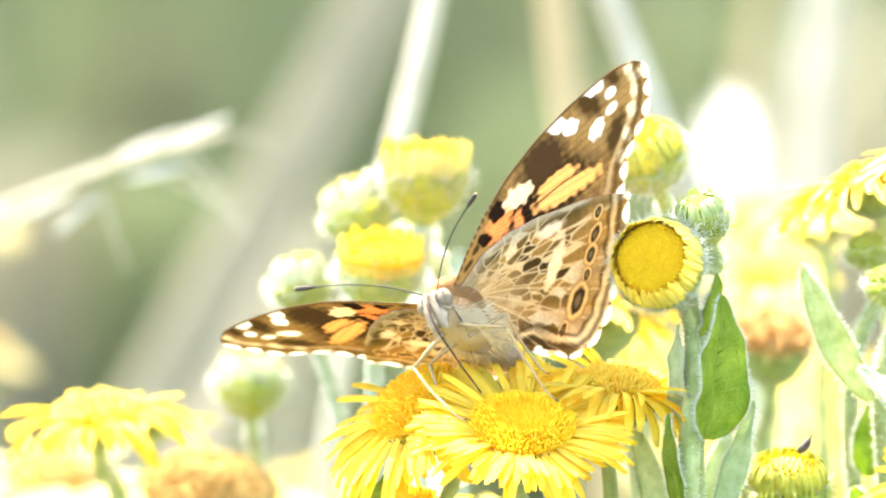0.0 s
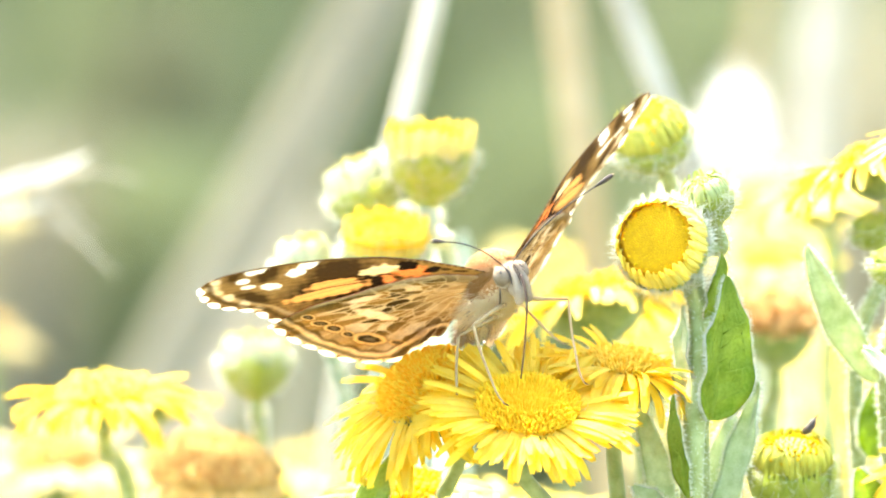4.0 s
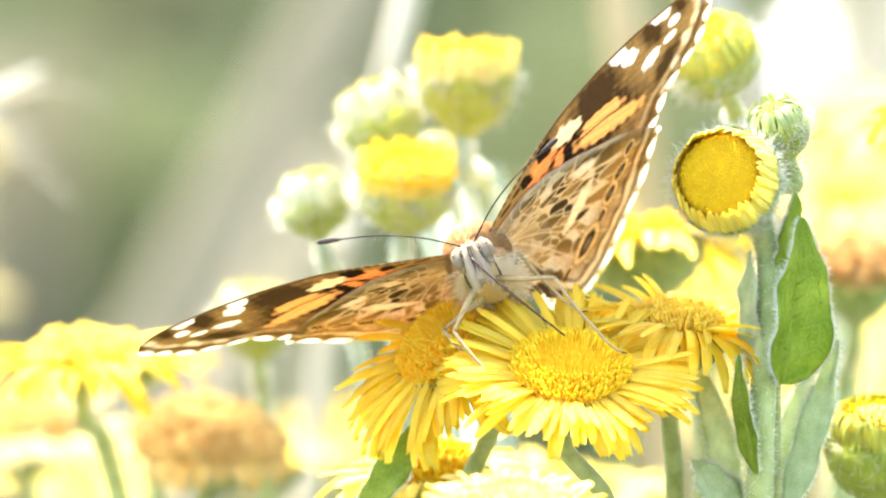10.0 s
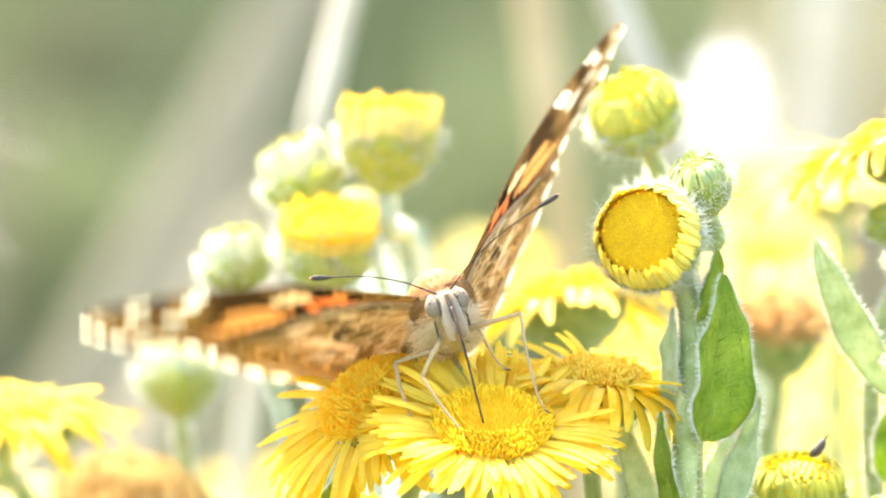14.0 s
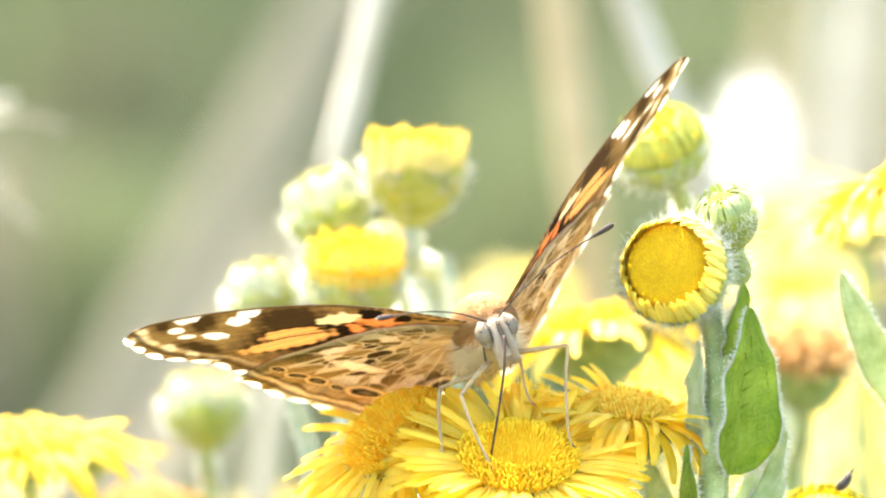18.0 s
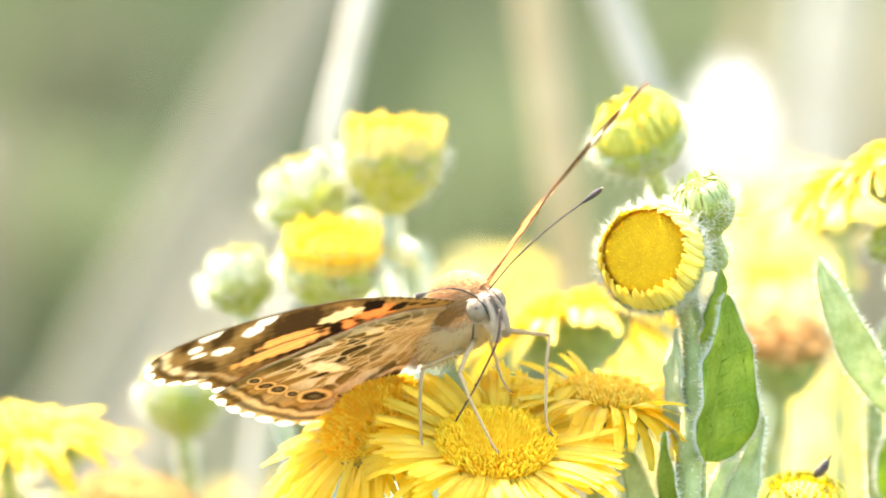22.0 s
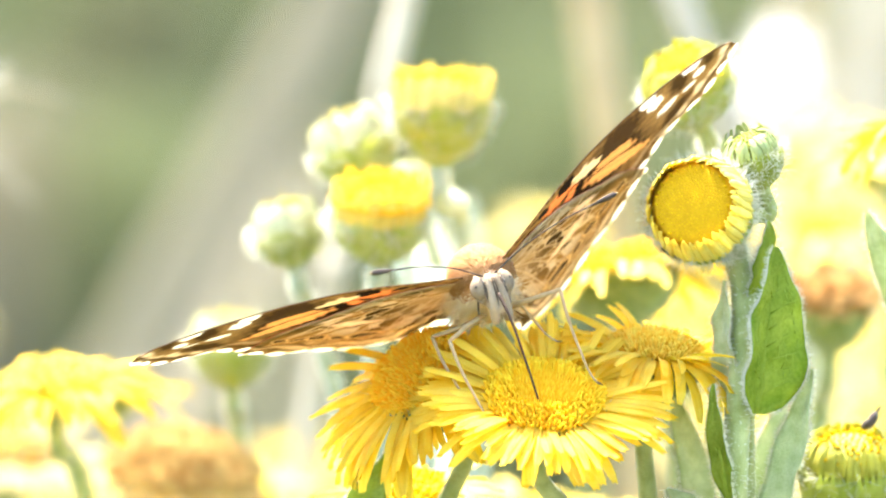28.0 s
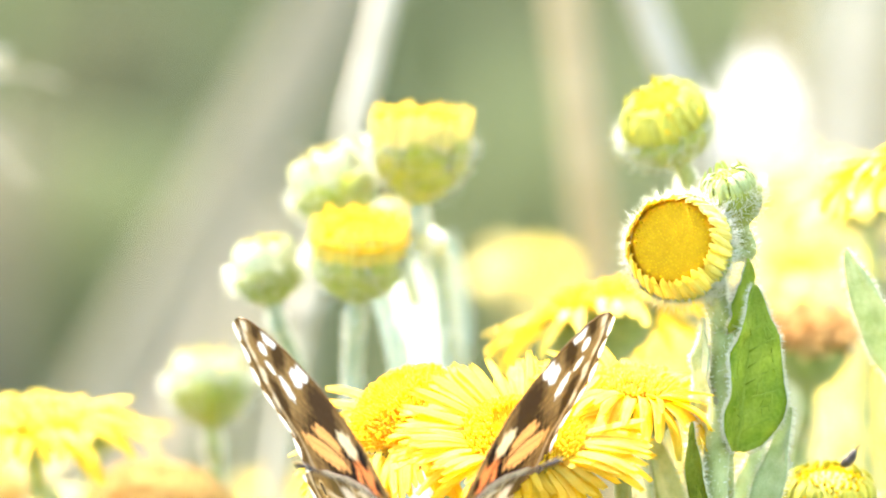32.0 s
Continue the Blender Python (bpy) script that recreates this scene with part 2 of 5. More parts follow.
def spike(base, tip, r, sides=3):
    base, tip = Vector(base), Vector(tip)
    way = (tip - base).normalized()
    s = way.orthogonal().normalized()
    u = way.cross(s)
    v = [base + (s * math.cos(2 * math.pi * k / sides) + u * math.sin(2 * math.pi * k / sides)) * r for k in range(sides)] + [tip]
    return v, [(k, (k + 1) % sides, sides) for k in range(sides)]


def ellipsoid(c, rx, ry, rz, seg=16, ring=10):
    verts, faces = [], []
    for i in range(ring + 1):
        a = math.pi * i / ring
        s = max(math.sin(a), 0.02)
        for k in range(seg):
            b = 2 * math.pi * k / seg
            verts.append(Vector((c[0] + rx * s * math.cos(b), c[1] + ry * s * math.sin(b), c[2] + rz * math.cos(a))))
    for i in range(ring):
        for k in range(seg):
            j = (k + 1) % seg
            faces.append((i * seg + k, (i + 1) * seg + k, (i + 1) * seg + j, i * seg + j))
    faces += [tuple(range(seg)), tuple(range(ring * seg, (ring + 1) * seg))[::-1]]
    return verts, faces


# ---- ground ----
def make_ground():
    """One sheet to the horizon, finer near the flowers."""
    xs = [-900, -200, -60, -20, -8] + [i * 0.5 for i in range(-8, 9)] + [8, 20, 60, 200, 900]
    verts = [(x, y, 0.02 * noise.noise((x * 0.8, y * 0.8, 0)) if max(abs(x), abs(y)) < 9 else 0) for y in xs for x in xs]
    n = len(xs)
    faces = [(j * n + i, j * n + i + 1, (j + 1) * n + i + 1, (j + 1) * n + i) for j in range(n - 1) for i in range(n - 1)]
    tagged(shape("ground", verts, faces, SOIL), "mossy green and brown meadow ground", "ground", kind="structure")


def blades(rng, count, xr, yr, height, width, lean=0.35):
    """Bent grass blades on the ground."""
    verts, faces = [], []
    for _ in range(count):
        x, y = rng.uniform(*xr), rng.uniform(*yr)
        h, w = height * rng.uniform(0.5, 1.1), width * rng.uniform(0.5, 1.3)
        a, b = rng.uniform(0, 6.28), rng.uniform(0, 6.28)
        side, bend = Vector((math.cos(a), math.sin(a), 0)) * w, Vector((math.cos(b), math.sin(b), 0)) * h * rng.uniform(0, lean)
        k = len(verts)
        for i in range(5):
            t = i / 4
            p = Vector((x, y, -0.01)) + Vector((0, 0, h * (t - 0.15 * t * t))) + bend * t * t
            s = side * (1 - 0.9 * t * t)
            verts += [p - s, p + s]
        faces += [(k + 2 * i, k + 2 * i + 1, k + 2 * i + 3, k + 2 * i + 2) for i in range(4)]
    return verts, faces


make_ground()


# ---- flowers ----
def ray_shape(length, width, rise, curl, twist, rng):
    """One strap-shaped ray, thin but solid, notched at its end; it leaves the disc along x and rises or droops."""
    rows, cols = 9, 4
    verts, faces = [], []
    ang, p = radians(rise), Vector((0, 0, 0))
    for i in range(rows):
        t = i / (rows - 1)
        w = width * (0.55 + 0.45 * min(1, t * 3)) * (1 - 0.6 * (max(0, t - 0.7) / 0.3) ** 2) / 2
        up = Vector((-math.sin(ang), 0, math.cos(ang)))
        for layer in (1, -1):
            for k in range(cols):
                s = k / (cols - 1) * 2 - 1
                notch = (0.05 * length * (abs(s) < 0.5)) if i == rows - 1 else 0
                v = p + Vector((-notch, s * w, 0)) + up * (0.10 * width * s * s + layer * 0.03 * width * (1 - 0.5 * t))
                v.y += twist * t * t * length
                verts.append(v)
        ang += radians(curl) / (rows - 1)
        p = p + Vector((math.cos(ang), 0, math.sin(ang))) * length / (rows - 1)
    c2 = cols * 2
    for i in range(rows - 1):
        for k in range(cols - 1):
            a, b = i * c2 + k, (i + 1) * c2 + k
            faces.append((a, b, b + 1, a + 1))
            a, b = a + cols, b + cols
            faces.append((a, a + 1, b + 1, b))
        for k, m in ((0, cols), (2 * cols - 1, cols - 1)):
            faces.append((i * c2 + k, i * c2 + m, (i + 1) * c2 + m, (i + 1) * c2 + k))
    a = (rows - 1) * c2
    faces.append(tuple(range(a, a + cols)) + tuple(range(a + 2 * cols - 1, a + cols - 1, -1)))
    return verts, faces


def hollow(u):
    """The sunken middle of a disc, at u of its radius."""
    return max(0.0, 1 - (u / 0.58) ** 3)


def florets(rng, count, radius, dome, size, tall, inner=0.45, pit=0.0):
    """Disc florets in their spiral: closed buds in the middle, open ones that stand up round the rim."""
    pieces = []
    for i in range(count):
        u = math.sqrt((i + 0.5) / count)
        a = i * 2.39996
        r = u * radius
        z = dome * (1 - u * u) - pit * hollow(u)
        n = Vector((math.cos(a) * u * 2 * dome / radius, math.sin(a) * u * 2 * dome / radius, 1)).normalized()
        p = Vector((r * math.cos(a), r * math.sin(a), z))
        opened = u > inner
        h = tall * (rng.uniform(0.8, 1.5) if opened else 0.55)
        s = size * (rng.uniform(0.8, 1.15) if opened else 0.66)
        lean = n + Vector((rng.uniform(-1, 1), rng.uniform(-1, 1), 0)) * (0.22 if opened else 0.04)
        lean.normalize()
        sd = lean.orthogonal().normalized()
        up = lean.cross(sd)
        v, k = [], 5
        for hh, rr in ((-0.3, 0.7), (0.75, 1.0), (1.0, 0.45 if not opened else 0.8)):
            v += [p + lean * h * hh + (sd * math.cos(6.2832 * j / k) + up * math.sin(6.2832 * j / k)) * s * rr for j in range(k)]
        f = [(q * k + j, q * k + (j + 1) % k, (q + 1) * k + (j + 1) % k, (q + 1) * k + j) for q in range(2) for j in range(k)]
        pieces.append((v, f + [tuple(range(2 * k, 3 * k))]))
    return join(pieces)


def wool_on(rng, count, profile, length, r):
    """Fine hairs all over a turned form."""
    pieces = []
    for _ in range(count):
        i = min(rng.randrange(len(profile) - 1), rng.randrange(len(profile) - 1))
        t, a = rng.random(), rng.uniform(0, 6.2832)
        rr = profile[i][0] * (1 - t) + profile[i + 1][0] * t
        z = profile[i][1] * (1 - t) + profile[i + 1][1] * t
        p = Vector((rr * math.cos(a), rr * math.sin(a), z))
        out = Vector((math.cos(a), math.sin(a), rng.uniform(-0.5, 0.7))) + Vector((rng.uniform(-1, 1), rng.uniform(-1, 1), rng.uniform(-1, 1))) * 0.7
        pieces.append(spike(p, p + out.normalized() * length * rng.uniform(0.5, 1.2), r))
    return join(pieces)


def flower(name, label, place, way, radius, seed, rays=0, ray=(6, 1.2, 10, -40), dome=1.5, count=200, size=0.25, tall=0.6, cup=(1.0, 1.0), stem=(),
           ray_mat=None, floret_mat=None, disc_mat=None, cup_mat=None, hairs=0, stem_r=0.75, pit=0.0, inner=0.45, gaps=0.0, inset=0.89, drop=0.02, loose=1.0, taper=0.0, bare=None, stem_mat=None, group="fleabane heads", foot=(6, 10)):
    """A composite head on its stem. way: where it faces, (x, z, d) of the plan. ray: length, width, rise and curl. bare: the side that has lost its rays. drop: how far below the disc the rays spring from the cup, in radii. Sizes in mm."""
    rng = random.Random(seed)
    head = thing(name, Matrix.Translation(place), label, "flower", group)
    turn = aim(way).to_track_quat("Z", "Y").to_matrix().to_4x4()
    R = radius * MM
    # the cup of bracts below the disc
    cr, ch = R * cup[0], R * cup[1]
    profile = [(R * 0.95, -0.06 * R), (cr * 1.02, -0.1 * ch), (cr * 1.03, -0.3 * ch), (cr * 0.95, -0.55 * ch), (cr * 0.75, -0.8 * ch), (cr * 0.45, -0.97 * ch), (cr * 0.2, -1.08 * ch)]
    profile = [(r * (1 - taper * min(1, -z / ch)), z) for r, z in profile]
    body = shape("involucre", *lathe(profile, 26, 0.03, rng), cup_mat or CUP, head)
    body.matrix_basis = turn @ Matrix.Translation((0, 0, -drop * R * 0.8))
    scales = []
    for i in range(70):
        row, a = i % 3, i * 2.39996
        z0, z1 = -ch * (0.85 - 0.25 * row), -ch * (0.30 - 0.2 * row)
        rr = lambda z: (1 + taper * z / ch) * np.interp(-z / ch, (0, 0.3, 0.55, 0.8, 1.0), (cr, cr * 1.03, cr * 0.95, cr * 0.75, cr * 0.4))
        sd = Vector((-math.sin(a), math.cos(a), 0)) * R * 0.10
        e = Vector((math.cos(a), math.sin(a), 0))
        p0, p1 = e * rr(z0) * 1.02 + Vector((0, 0, z0)), e * rr(z1) * 1.07 + Vector((0, 0, z1))
        pm = (p0 + p1) / 2 + e * R * 0.05
        scales.append(([p0 - sd, p0 + sd, pm + sd * 0.9, pm - sd * 0.9, p1, p0 + e * R * -0.05], [(0, 1, 2, 3), (3, 2, 4), (0, 5, 1)]))
    ob = shape("bract_layer", *join(scales), cup_mat or CUP, body)
    ob["kind"] = "stuff"
    if hairs:
        wool = shape("wool", *wool_on(rng, hairs, profile[:-1], 0.22 * R + 0.0009, 0.00004), WOOL, body, "fine white wool")
        wool["kind"] = "stuff"
    # the disc
    dm = dome * MM
    disc = shape("disc", *lathe([(0.05 * R, dm - pit * MM)] + [(R * u, dm * (1 - u * u) - pit * MM * hollow(u)) for u in (0.25, 0.4, 0.5, 0.58, 0.7, 0.85, 0.97)] + [(R * (1.16 if drop > 0.5 else 0.9), -0.15 * R)], 24), disc_mat or DISC, head)
    disc.matrix_basis = turn
    fl = shape("floret_mass", *florets(rng, count, R * 0.96, dm, size * MM, tall * MM, inner, pit * MM), floret_mat or FLORET, disc, "packed tiny tubular florets")
    fl["kind"] = "stuff"
    # the rays, each a piece of its own
    if rays:
        length, width, rise, curl = ray
        kinds = []
        for k in range(4):
            kinds.append(ray_shape(length * MM * (0.85, 1.0, 1.1, 0.95)[k], width * MM * (1.0, 0.85, 1.1, 0.75)[k], rise + (0, 8, -6, 14)[k] * loose, curl * (0.8, 1.1, 1.3, 0.6)[k], (0.05, -0.06, 0.02, 0.1)[k] * loose, rng))
        first = {}
        for i in range(rays):
            a = 360 * i / rays + rng.uniform(-2.5, 2.5) * loose
            out = turn.to_3x3() @ Vector((math.cos(radians(a)), math.sin(radians(a)), 0))
            if rng.random() < gaps or bare and out.dot(aim(bare)) > 0.2:
                continue
            k = rng.randrange(4)
            m = turn @ pose(0, 0, 0, 0, 0, a) @ pose(R * inset * rng.uniform(0.97, 1.03), 0, (rng.uniform(-0.07, 0.07) - drop) * R, rng.uniform(-22, 22) * loose, rng.uniform(-7, 7) * loose, rng.uniform(-4, 4) * loose)
            if k in first:
                again(first[k], m, head)
            else:
                first[k] = shape("ray", *kinds[k], ray_mat or RAY, head)
                first[k].matrix_basis = m
    # the stem, from below the cup down to the ground
    low = turn @ Vector((0, 0, -ch * 0.95 - drop * R * 0.8))
    pts = [low, low + turn.to_3x3() @ Vector((0, 0, -3 * MM))] + [Vector(q) - Vector(place) for q in stem]
    last = pts[-1] + Vector(place)
    pts.append(Vector((last.x + foot[0] * MM, last.y + foot[1] * MM, -0.01)) - Vector(place))
    line = glide(pts, 8)
    n = len(line)
    stalk_part = shape("stem", *tube(line, [stem_r * MM * (1.25 if i < 2 else 1.0 + 0.35 * i / n) for i in range(n)], 10), stem_mat or STEM, head)
    if hairs > 150:
        fuzz, run = [], [0.0]
        for q, r in zip(line, line[1:]):
            run.append(run[-1] + (r - q).length)
        for _ in range(1000):
            i = max(0, int(np.searchsorted(run, rng.random() * run[-9])) - 1)
            p = line[i].lerp(line[i + 1], rng.random())
            o = Vector((rng.uniform(-1, 1), rng.uniform(-1, 1), rng.uniform(-0.6, 0.6))).normalized()
            fuzz.append(spike(p + o * stem_r * MM * 0.9, p + o * (stem_r + 0.8) * MM, 0.00006))
        fz = shape("stem_wool", *join(fuzz), WOOL, stalk_part, "fine white wool")
        fz["kind"] = "stuff"
    return head


flower("fleabane_flower", "fully open bright yellow fleabane flower that the butterfly feeds on", at(5.8, -16.2, -2), (0.06, 0.83, -0.56), 5.5, 1, 165, (7.0, 1.1, 10, -24), 1.6, 1100, 0.13, 0.7, loose=0.75,
       stem=(at(8.7, -27.4, 4), at(10.5, -39.3, 8)), hairs=120, inner=0.56, pit=1.0)
flower("fleabane_flower", "open yellow fleabane flower with orange disc, tilted sideways", at(-5.1, -13.9, 7), (-0.48, 0.72, -0.50), 5.2, 2, 140, (7.8, 1.1, -6, -24), 2.6, 900, 0.14, 0.7, floret_mat=FLORET_ORANGE,
       stem=(at(-3.8, -27.4, 12), at(-2.6, -39.3, 16)), hairs=100, inner=0.35, disc_mat=RAY, bare=(0.55, 0.8, 0.2))
flower("fleabane_flower", "open yellow fleabane flower with orange disc, partly hidden", at(15.9, -12.0, 8), (0.14, 0.97, -0.18), 4.2, 3, 104, (7.2, 1.05, 14, -44), 1.6, 600, 0.15, 0.8, floret_mat=FLORET_TAN, disc_mat=RAY,
       stem=(at(15.3, -26.2, 12), at(14.7, -39.3, 16)), hairs=80)
flower("fleabane_flower", "pale yellow fleabane flower seen from its side", at(12.7, -4.6, 38), (-0.22, 0.97, 0.10), 5.4, 4, 84, (6.9, 1.2, 4, -46), 1.9, 160, 0.34, 0.8, ray_mat=RAY_PALE, gaps=0.08, cup=(0.95, 0.9),
       stem=(at(16.4, -15.4, 38), at(17.0, -39.3, 40)))
# the young head that turns its disc to the viewer
flower("fleabane_young_head", "golden fleabane head with short upright rays and a woolly cup", at(19.35, 1.65, -1), (-0.27, 0.24, -0.93), 3.55, 5, 130, (3.7, 0.66, 100, 4), 0.5, 430, 0.12, 0.34, disc_mat=DISC_GOLD,
       cup=(1.32, 1.0), floret_mat=FLORET_YOUNG, cup_mat=CUP_PALE, hairs=1900, ray_mat=RAY_LIGHT, inset=1.38, drop=0.80, loose=0.2, stem=(at(23.6, -4.7, 5), at(23.8, -11.9, 3), at(23.3, -19.0, 2), at(23.0, -33.3, 4)), stem_r=1.0, inner=0.97)
flower("fleabane_young_head", "closed woolly fleabane head with a yellow tuft on top", at(18.6, 13.3, 27), (-0.30, 0.80, -0.50), 3.7, 6, 80, (3.5, 0.7, 84, 56), 2.3, 200, 0.22, 0.6, ray_mat=BRACT_YELLOW,
       cup=(1.16, 1.05), cup_mat=CUP_PALE, hairs=850, inset=1.14, drop=0.25, loose=0.35, stem=(at(20.5, 7.2, 32), at(22.7, 0.7, 28), at(23.8, -11.9, 16), at(23.7, -27.4, 12)), stem_r=0.8, inner=0.97)
flower("fleabane_bud", "small round grey-green woolly bud", at(24.4, 7.1, 4), (-0.25, 0.90, -0.35), 1.85, 7, 40, (2.3, 0.5, 72, 80), dome=0.9, count=60, size=0.25, tall=0.3, cup=(1.5, 2.0), cup_mat=CUP_PALE, floret_mat=CUP_PALE, disc_mat=CUP_PALE,
       ray_mat=CUP_WOOL, hairs=900, inset=1.40, drop=0.45, loose=0.45, stem=(at(24.6, 0.7, 6), at(24.2, -9.5, 6), at(24.0, -27.4, 6)), stem_r=0.8, inner=0.97)
# the cluster behind
tall_head = flower("fleabane_young_head", "half-open fleabane head, yellow above a pale green cup", at(-4.5, 12.6, 36), (0.02, 0.98, -0.14), 4.6, 8, 70, (3.0, 1.0, 84, 2), 0.4, 260, 0.22, 0.5, cup=(1.0, 1.25), taper=0.22, cup_mat=CUP_PALE, ray_mat=RAY_SOFT,
       hairs=750, inset=1.0, drop=0.46, loose=0.45, stem=(at(-3.0, 1.3, 40), at(-1.7, -9.5, 40), at(-0.8, -27.4, 40)), stem_r=0.95, stem_mat=STEM_WOOLLY)
flower("fleabane_young_head", "pale closed fleabane head with white woolly rim", at(-12.3, 8.2, 38), (-0.40, 0.88, -0.12), 3.3, 9, 84, (3.0, 0.6, 78, 48), 0.5, 120, 0.25, 0.3, cup=(1.16, 1.35), cup_mat=CUP_PALE, ray_mat=WOOLLY,
       hairs=750, inset=1.08, drop=0.30, loose=0.45, stem=(at(-8.8, 1.3, 44), at(-5.6, -9.5, 42), at(-5.0, -27.4, 40)), stem_r=0.8, stem_mat=STEM_WOOLLY)
flower("fleabane_young_head", "half-open fleabane head with deep yellow rays above green cup", at(-9.2, 2.5, 33), (0.04, 0.95, -0.30), 4.2, 10, 60, (3.6, 1.0, 82, 8), 0.5, 260, 0.22, 0.6, cup=(1.08, 1.1), taper=0.15, cup_mat=CUP_PALE, ray_mat=RAY_PALE,
       hairs=750, inset=1.02, drop=0.55, loose=0.45, stem=(at(-9.6, -4.7, 38), at(-9.9, -10.7, 40), at(-9.0, -27.4, 40)), stem_r=0.75, stem_mat=STEM_WOOLLY)
flower("fleabane_bud", "pale green closed fleabane bud with white woolly crown", at(-17.9, 0.2, 38), (-0.18, 0.96, -0.18), 2.8, 11, 80, (2.7, 0.55, 78, 50), 0.5, 80, 0.25, 0.3, cup=(1.16, 1.3), cup_mat=CUP_PALE, ray_mat=WOOLLY,
       hairs=750, inset=1.08, drop=0.30, loose=0.45, stem=(at(-16.9, -5.3, 40), at(-14.2, -12.5, 42), at(-11.0, -27.4, 44)), stem_r=0.7, stem_mat=STEM_WOOLLY)
flower("fleabane_bud", "white woolly bud half hidden in the cluster", at(-6.0, 4.2, 44), (-0.2, 0.9, -0.2), 1.9, 12, 24, (1.8, 0.7, 74, 52), dome=0.6, count=40, size=0.25, tall=0.3, cup=(1.2, 1.5), cup_mat=STEM_WOOLLY, ray_mat=WOOLLY,
       hairs=750, stem=(at(-4.7, -1.1, 56), at(-3.5, -10.7, 50), at(-3.2, -27.4, 44)), stem_r=0.6, stem_mat=STEM_WOOLLY)
flower("fleabane_bud", "pale green closed fleabane bud, alone on a thin stem", at(-23.1, -10.0, 52), (-0.05, 0.98, -0.15), 3.6, 13, 80, (2.6, 0.6, 84, 40), 0.5, 80, 0.25, 0.3, cup=(1.04, 1.25), cup_mat=CUP_PALE, ray_mat=WOOLLY,
       hairs=750, inset=1.0, drop=0.25, loose=0.45, stem=(at(-22.6, -16.6, 54), at(-22.0, -27.4, 54)), stem_r=0.7)
# to the side
flower("fleabane_flower", "open yellow fleabane flower seen from its side", at(-39.3, -15.0, 40), (-0.10, 0.95, -0.20), 4.6, 14, 46, (7.0, 1.4, 6, -48), 2.0, 160, 0.34, 0.8, floret_mat=FLORET_PALE, cup=(0.7, 0.7),
       stem=(at(-37.6, -21.6, 42), at(-35.0, -30.0, 44)), stem_r=0.8)
flower("fleabane_flower", "open yellow fleabane flower seen from its side", at(-33.3, -15.2, 58), (0.10, 0.97, -0.10), 2.6, 15, 26, (5.0, 1.4, 8, -40), 1.0, 80, 0.34, 0.8, ray_mat=RAY_PALE, floret_mat=FLORET_PALE, stem=(at(-32.9, -21.4, 62), at(-32.4, -27.4, 62)))
flower("withered_fleabane", "withered fleabane head with brown florets", at(-27.5, -23.2, 50), (0.06, 0.95, -0.24), 7.4, 16, 70, (2.8, 0.9, -25, -70), 4.2, 900, 0.2, 0.9, cup=(0.8, 0.5), floret_mat=FLORET_BROWN, disc_mat=DISC_BROWN,
       ray_mat=DISC_BROWN, stem=(at(-27.2, -29.4, 51), at(-27.0, -39.3, 52)))
flower("fleabane_flower", "open yellow fleabane flower, low in the patch", at(-44.0, -21.4, 74), (0.0, 0.9, -0.3), 5.0, 17, 40, (7.0, 1.5, 4, -30), 1.6, 140, 0.34, 0.8, ray_mat=FADED, floret_mat=FLORET_BROWN, stem=(at(-43.7, -27.4, 76), at(-43.4, -39.3, 76)))
flower("fleabane_flower", "open yellow fleabane flower, low in the patch", at(-21.4, -25.1, 62), (0.1, 0.9, -0.2), 2.5, 19, 26, (4.5, 1.3, 40, -20), 1.2, 80, 0.32, 0.8, ray_mat=CREAMY, floret_mat=FLORET_PALE, stem=(at(-21.2, -30.9, 62), at(-21.1, -39.3, 62)))
flower("withered_fleabane", "fading fleabane head with straw-coloured florets", at(0.9, -29.0, -30), (0.05, 0.93, -0.35), 6.2, 20, 34, (3.6, 1.2, 20, -30), 1.8, 320, 0.28, 0.7, ray_mat=RAY_PALE, floret_mat=FLORET_STRAW, disc_mat=RAY_PALE,
       stem=(at(1.8, -34.0, -29), at(2.0, -39.3, -28)))
flower("fleabane_flower", "open yellow fleabane flower, half hidden below the others", at(-7.4, -25.0, 20), (-0.1, 0.9, -0.3), 4.5, 21, 36, (6.5, 1.3, 5, -35), 1.6, 120, 0.32, 0.8, ray_mat=RAY_PALE, stem=(at(-6.8, -32.1, 22), at(-6.7, -39.3, 22)))
flower("fleabane_flower", "open pale yellow fleabane flower turned away", at(42.6, 9.6, 30), (-0.25, 0.95, 0.08), 4.6, 22, 78, (7.0, 1.15, 12, -44), 1.9, 160, 0.34, 0.8, ray_mat=RAY_PALE, cup=(0.75, 0.8),
       stem=(at(43.5, 2.4, 32), at(45.1, -9.5, 34), at(45.4, -27.4, 34)))
flower("fleabane_flower", "bright yellow fleabane flower, near the tall leaves", at(49.3, 14.1, 22), (-0.45, 0.85, -0.2), 4.6, 23, 48, (6.2, 1.2, 8, -30), 1.7, 160, 0.32, 0.8, ray_mat=RAY_PALE, stem=(at(46.8, 1.3, 20), at(46.2, -11.9, 24), at(46.2, -27.4, 24)))
flower("fleabane_flower", "open yellow fleabane flower, far back in the patch", at(31.5, -0.2, 78), (0.1, 0.90, -0.35), 3.6, 25, 36, (5.6, 1.4, 10, -40), 1.5, 120, 0.36, 0.8, ray_mat=RAY_PALE, floret_mat=FLORET_PALE, cup=(0.9, 1.0), stem=(at(31.5, -9.5, 80), at(31.6, -27.4, 80)))
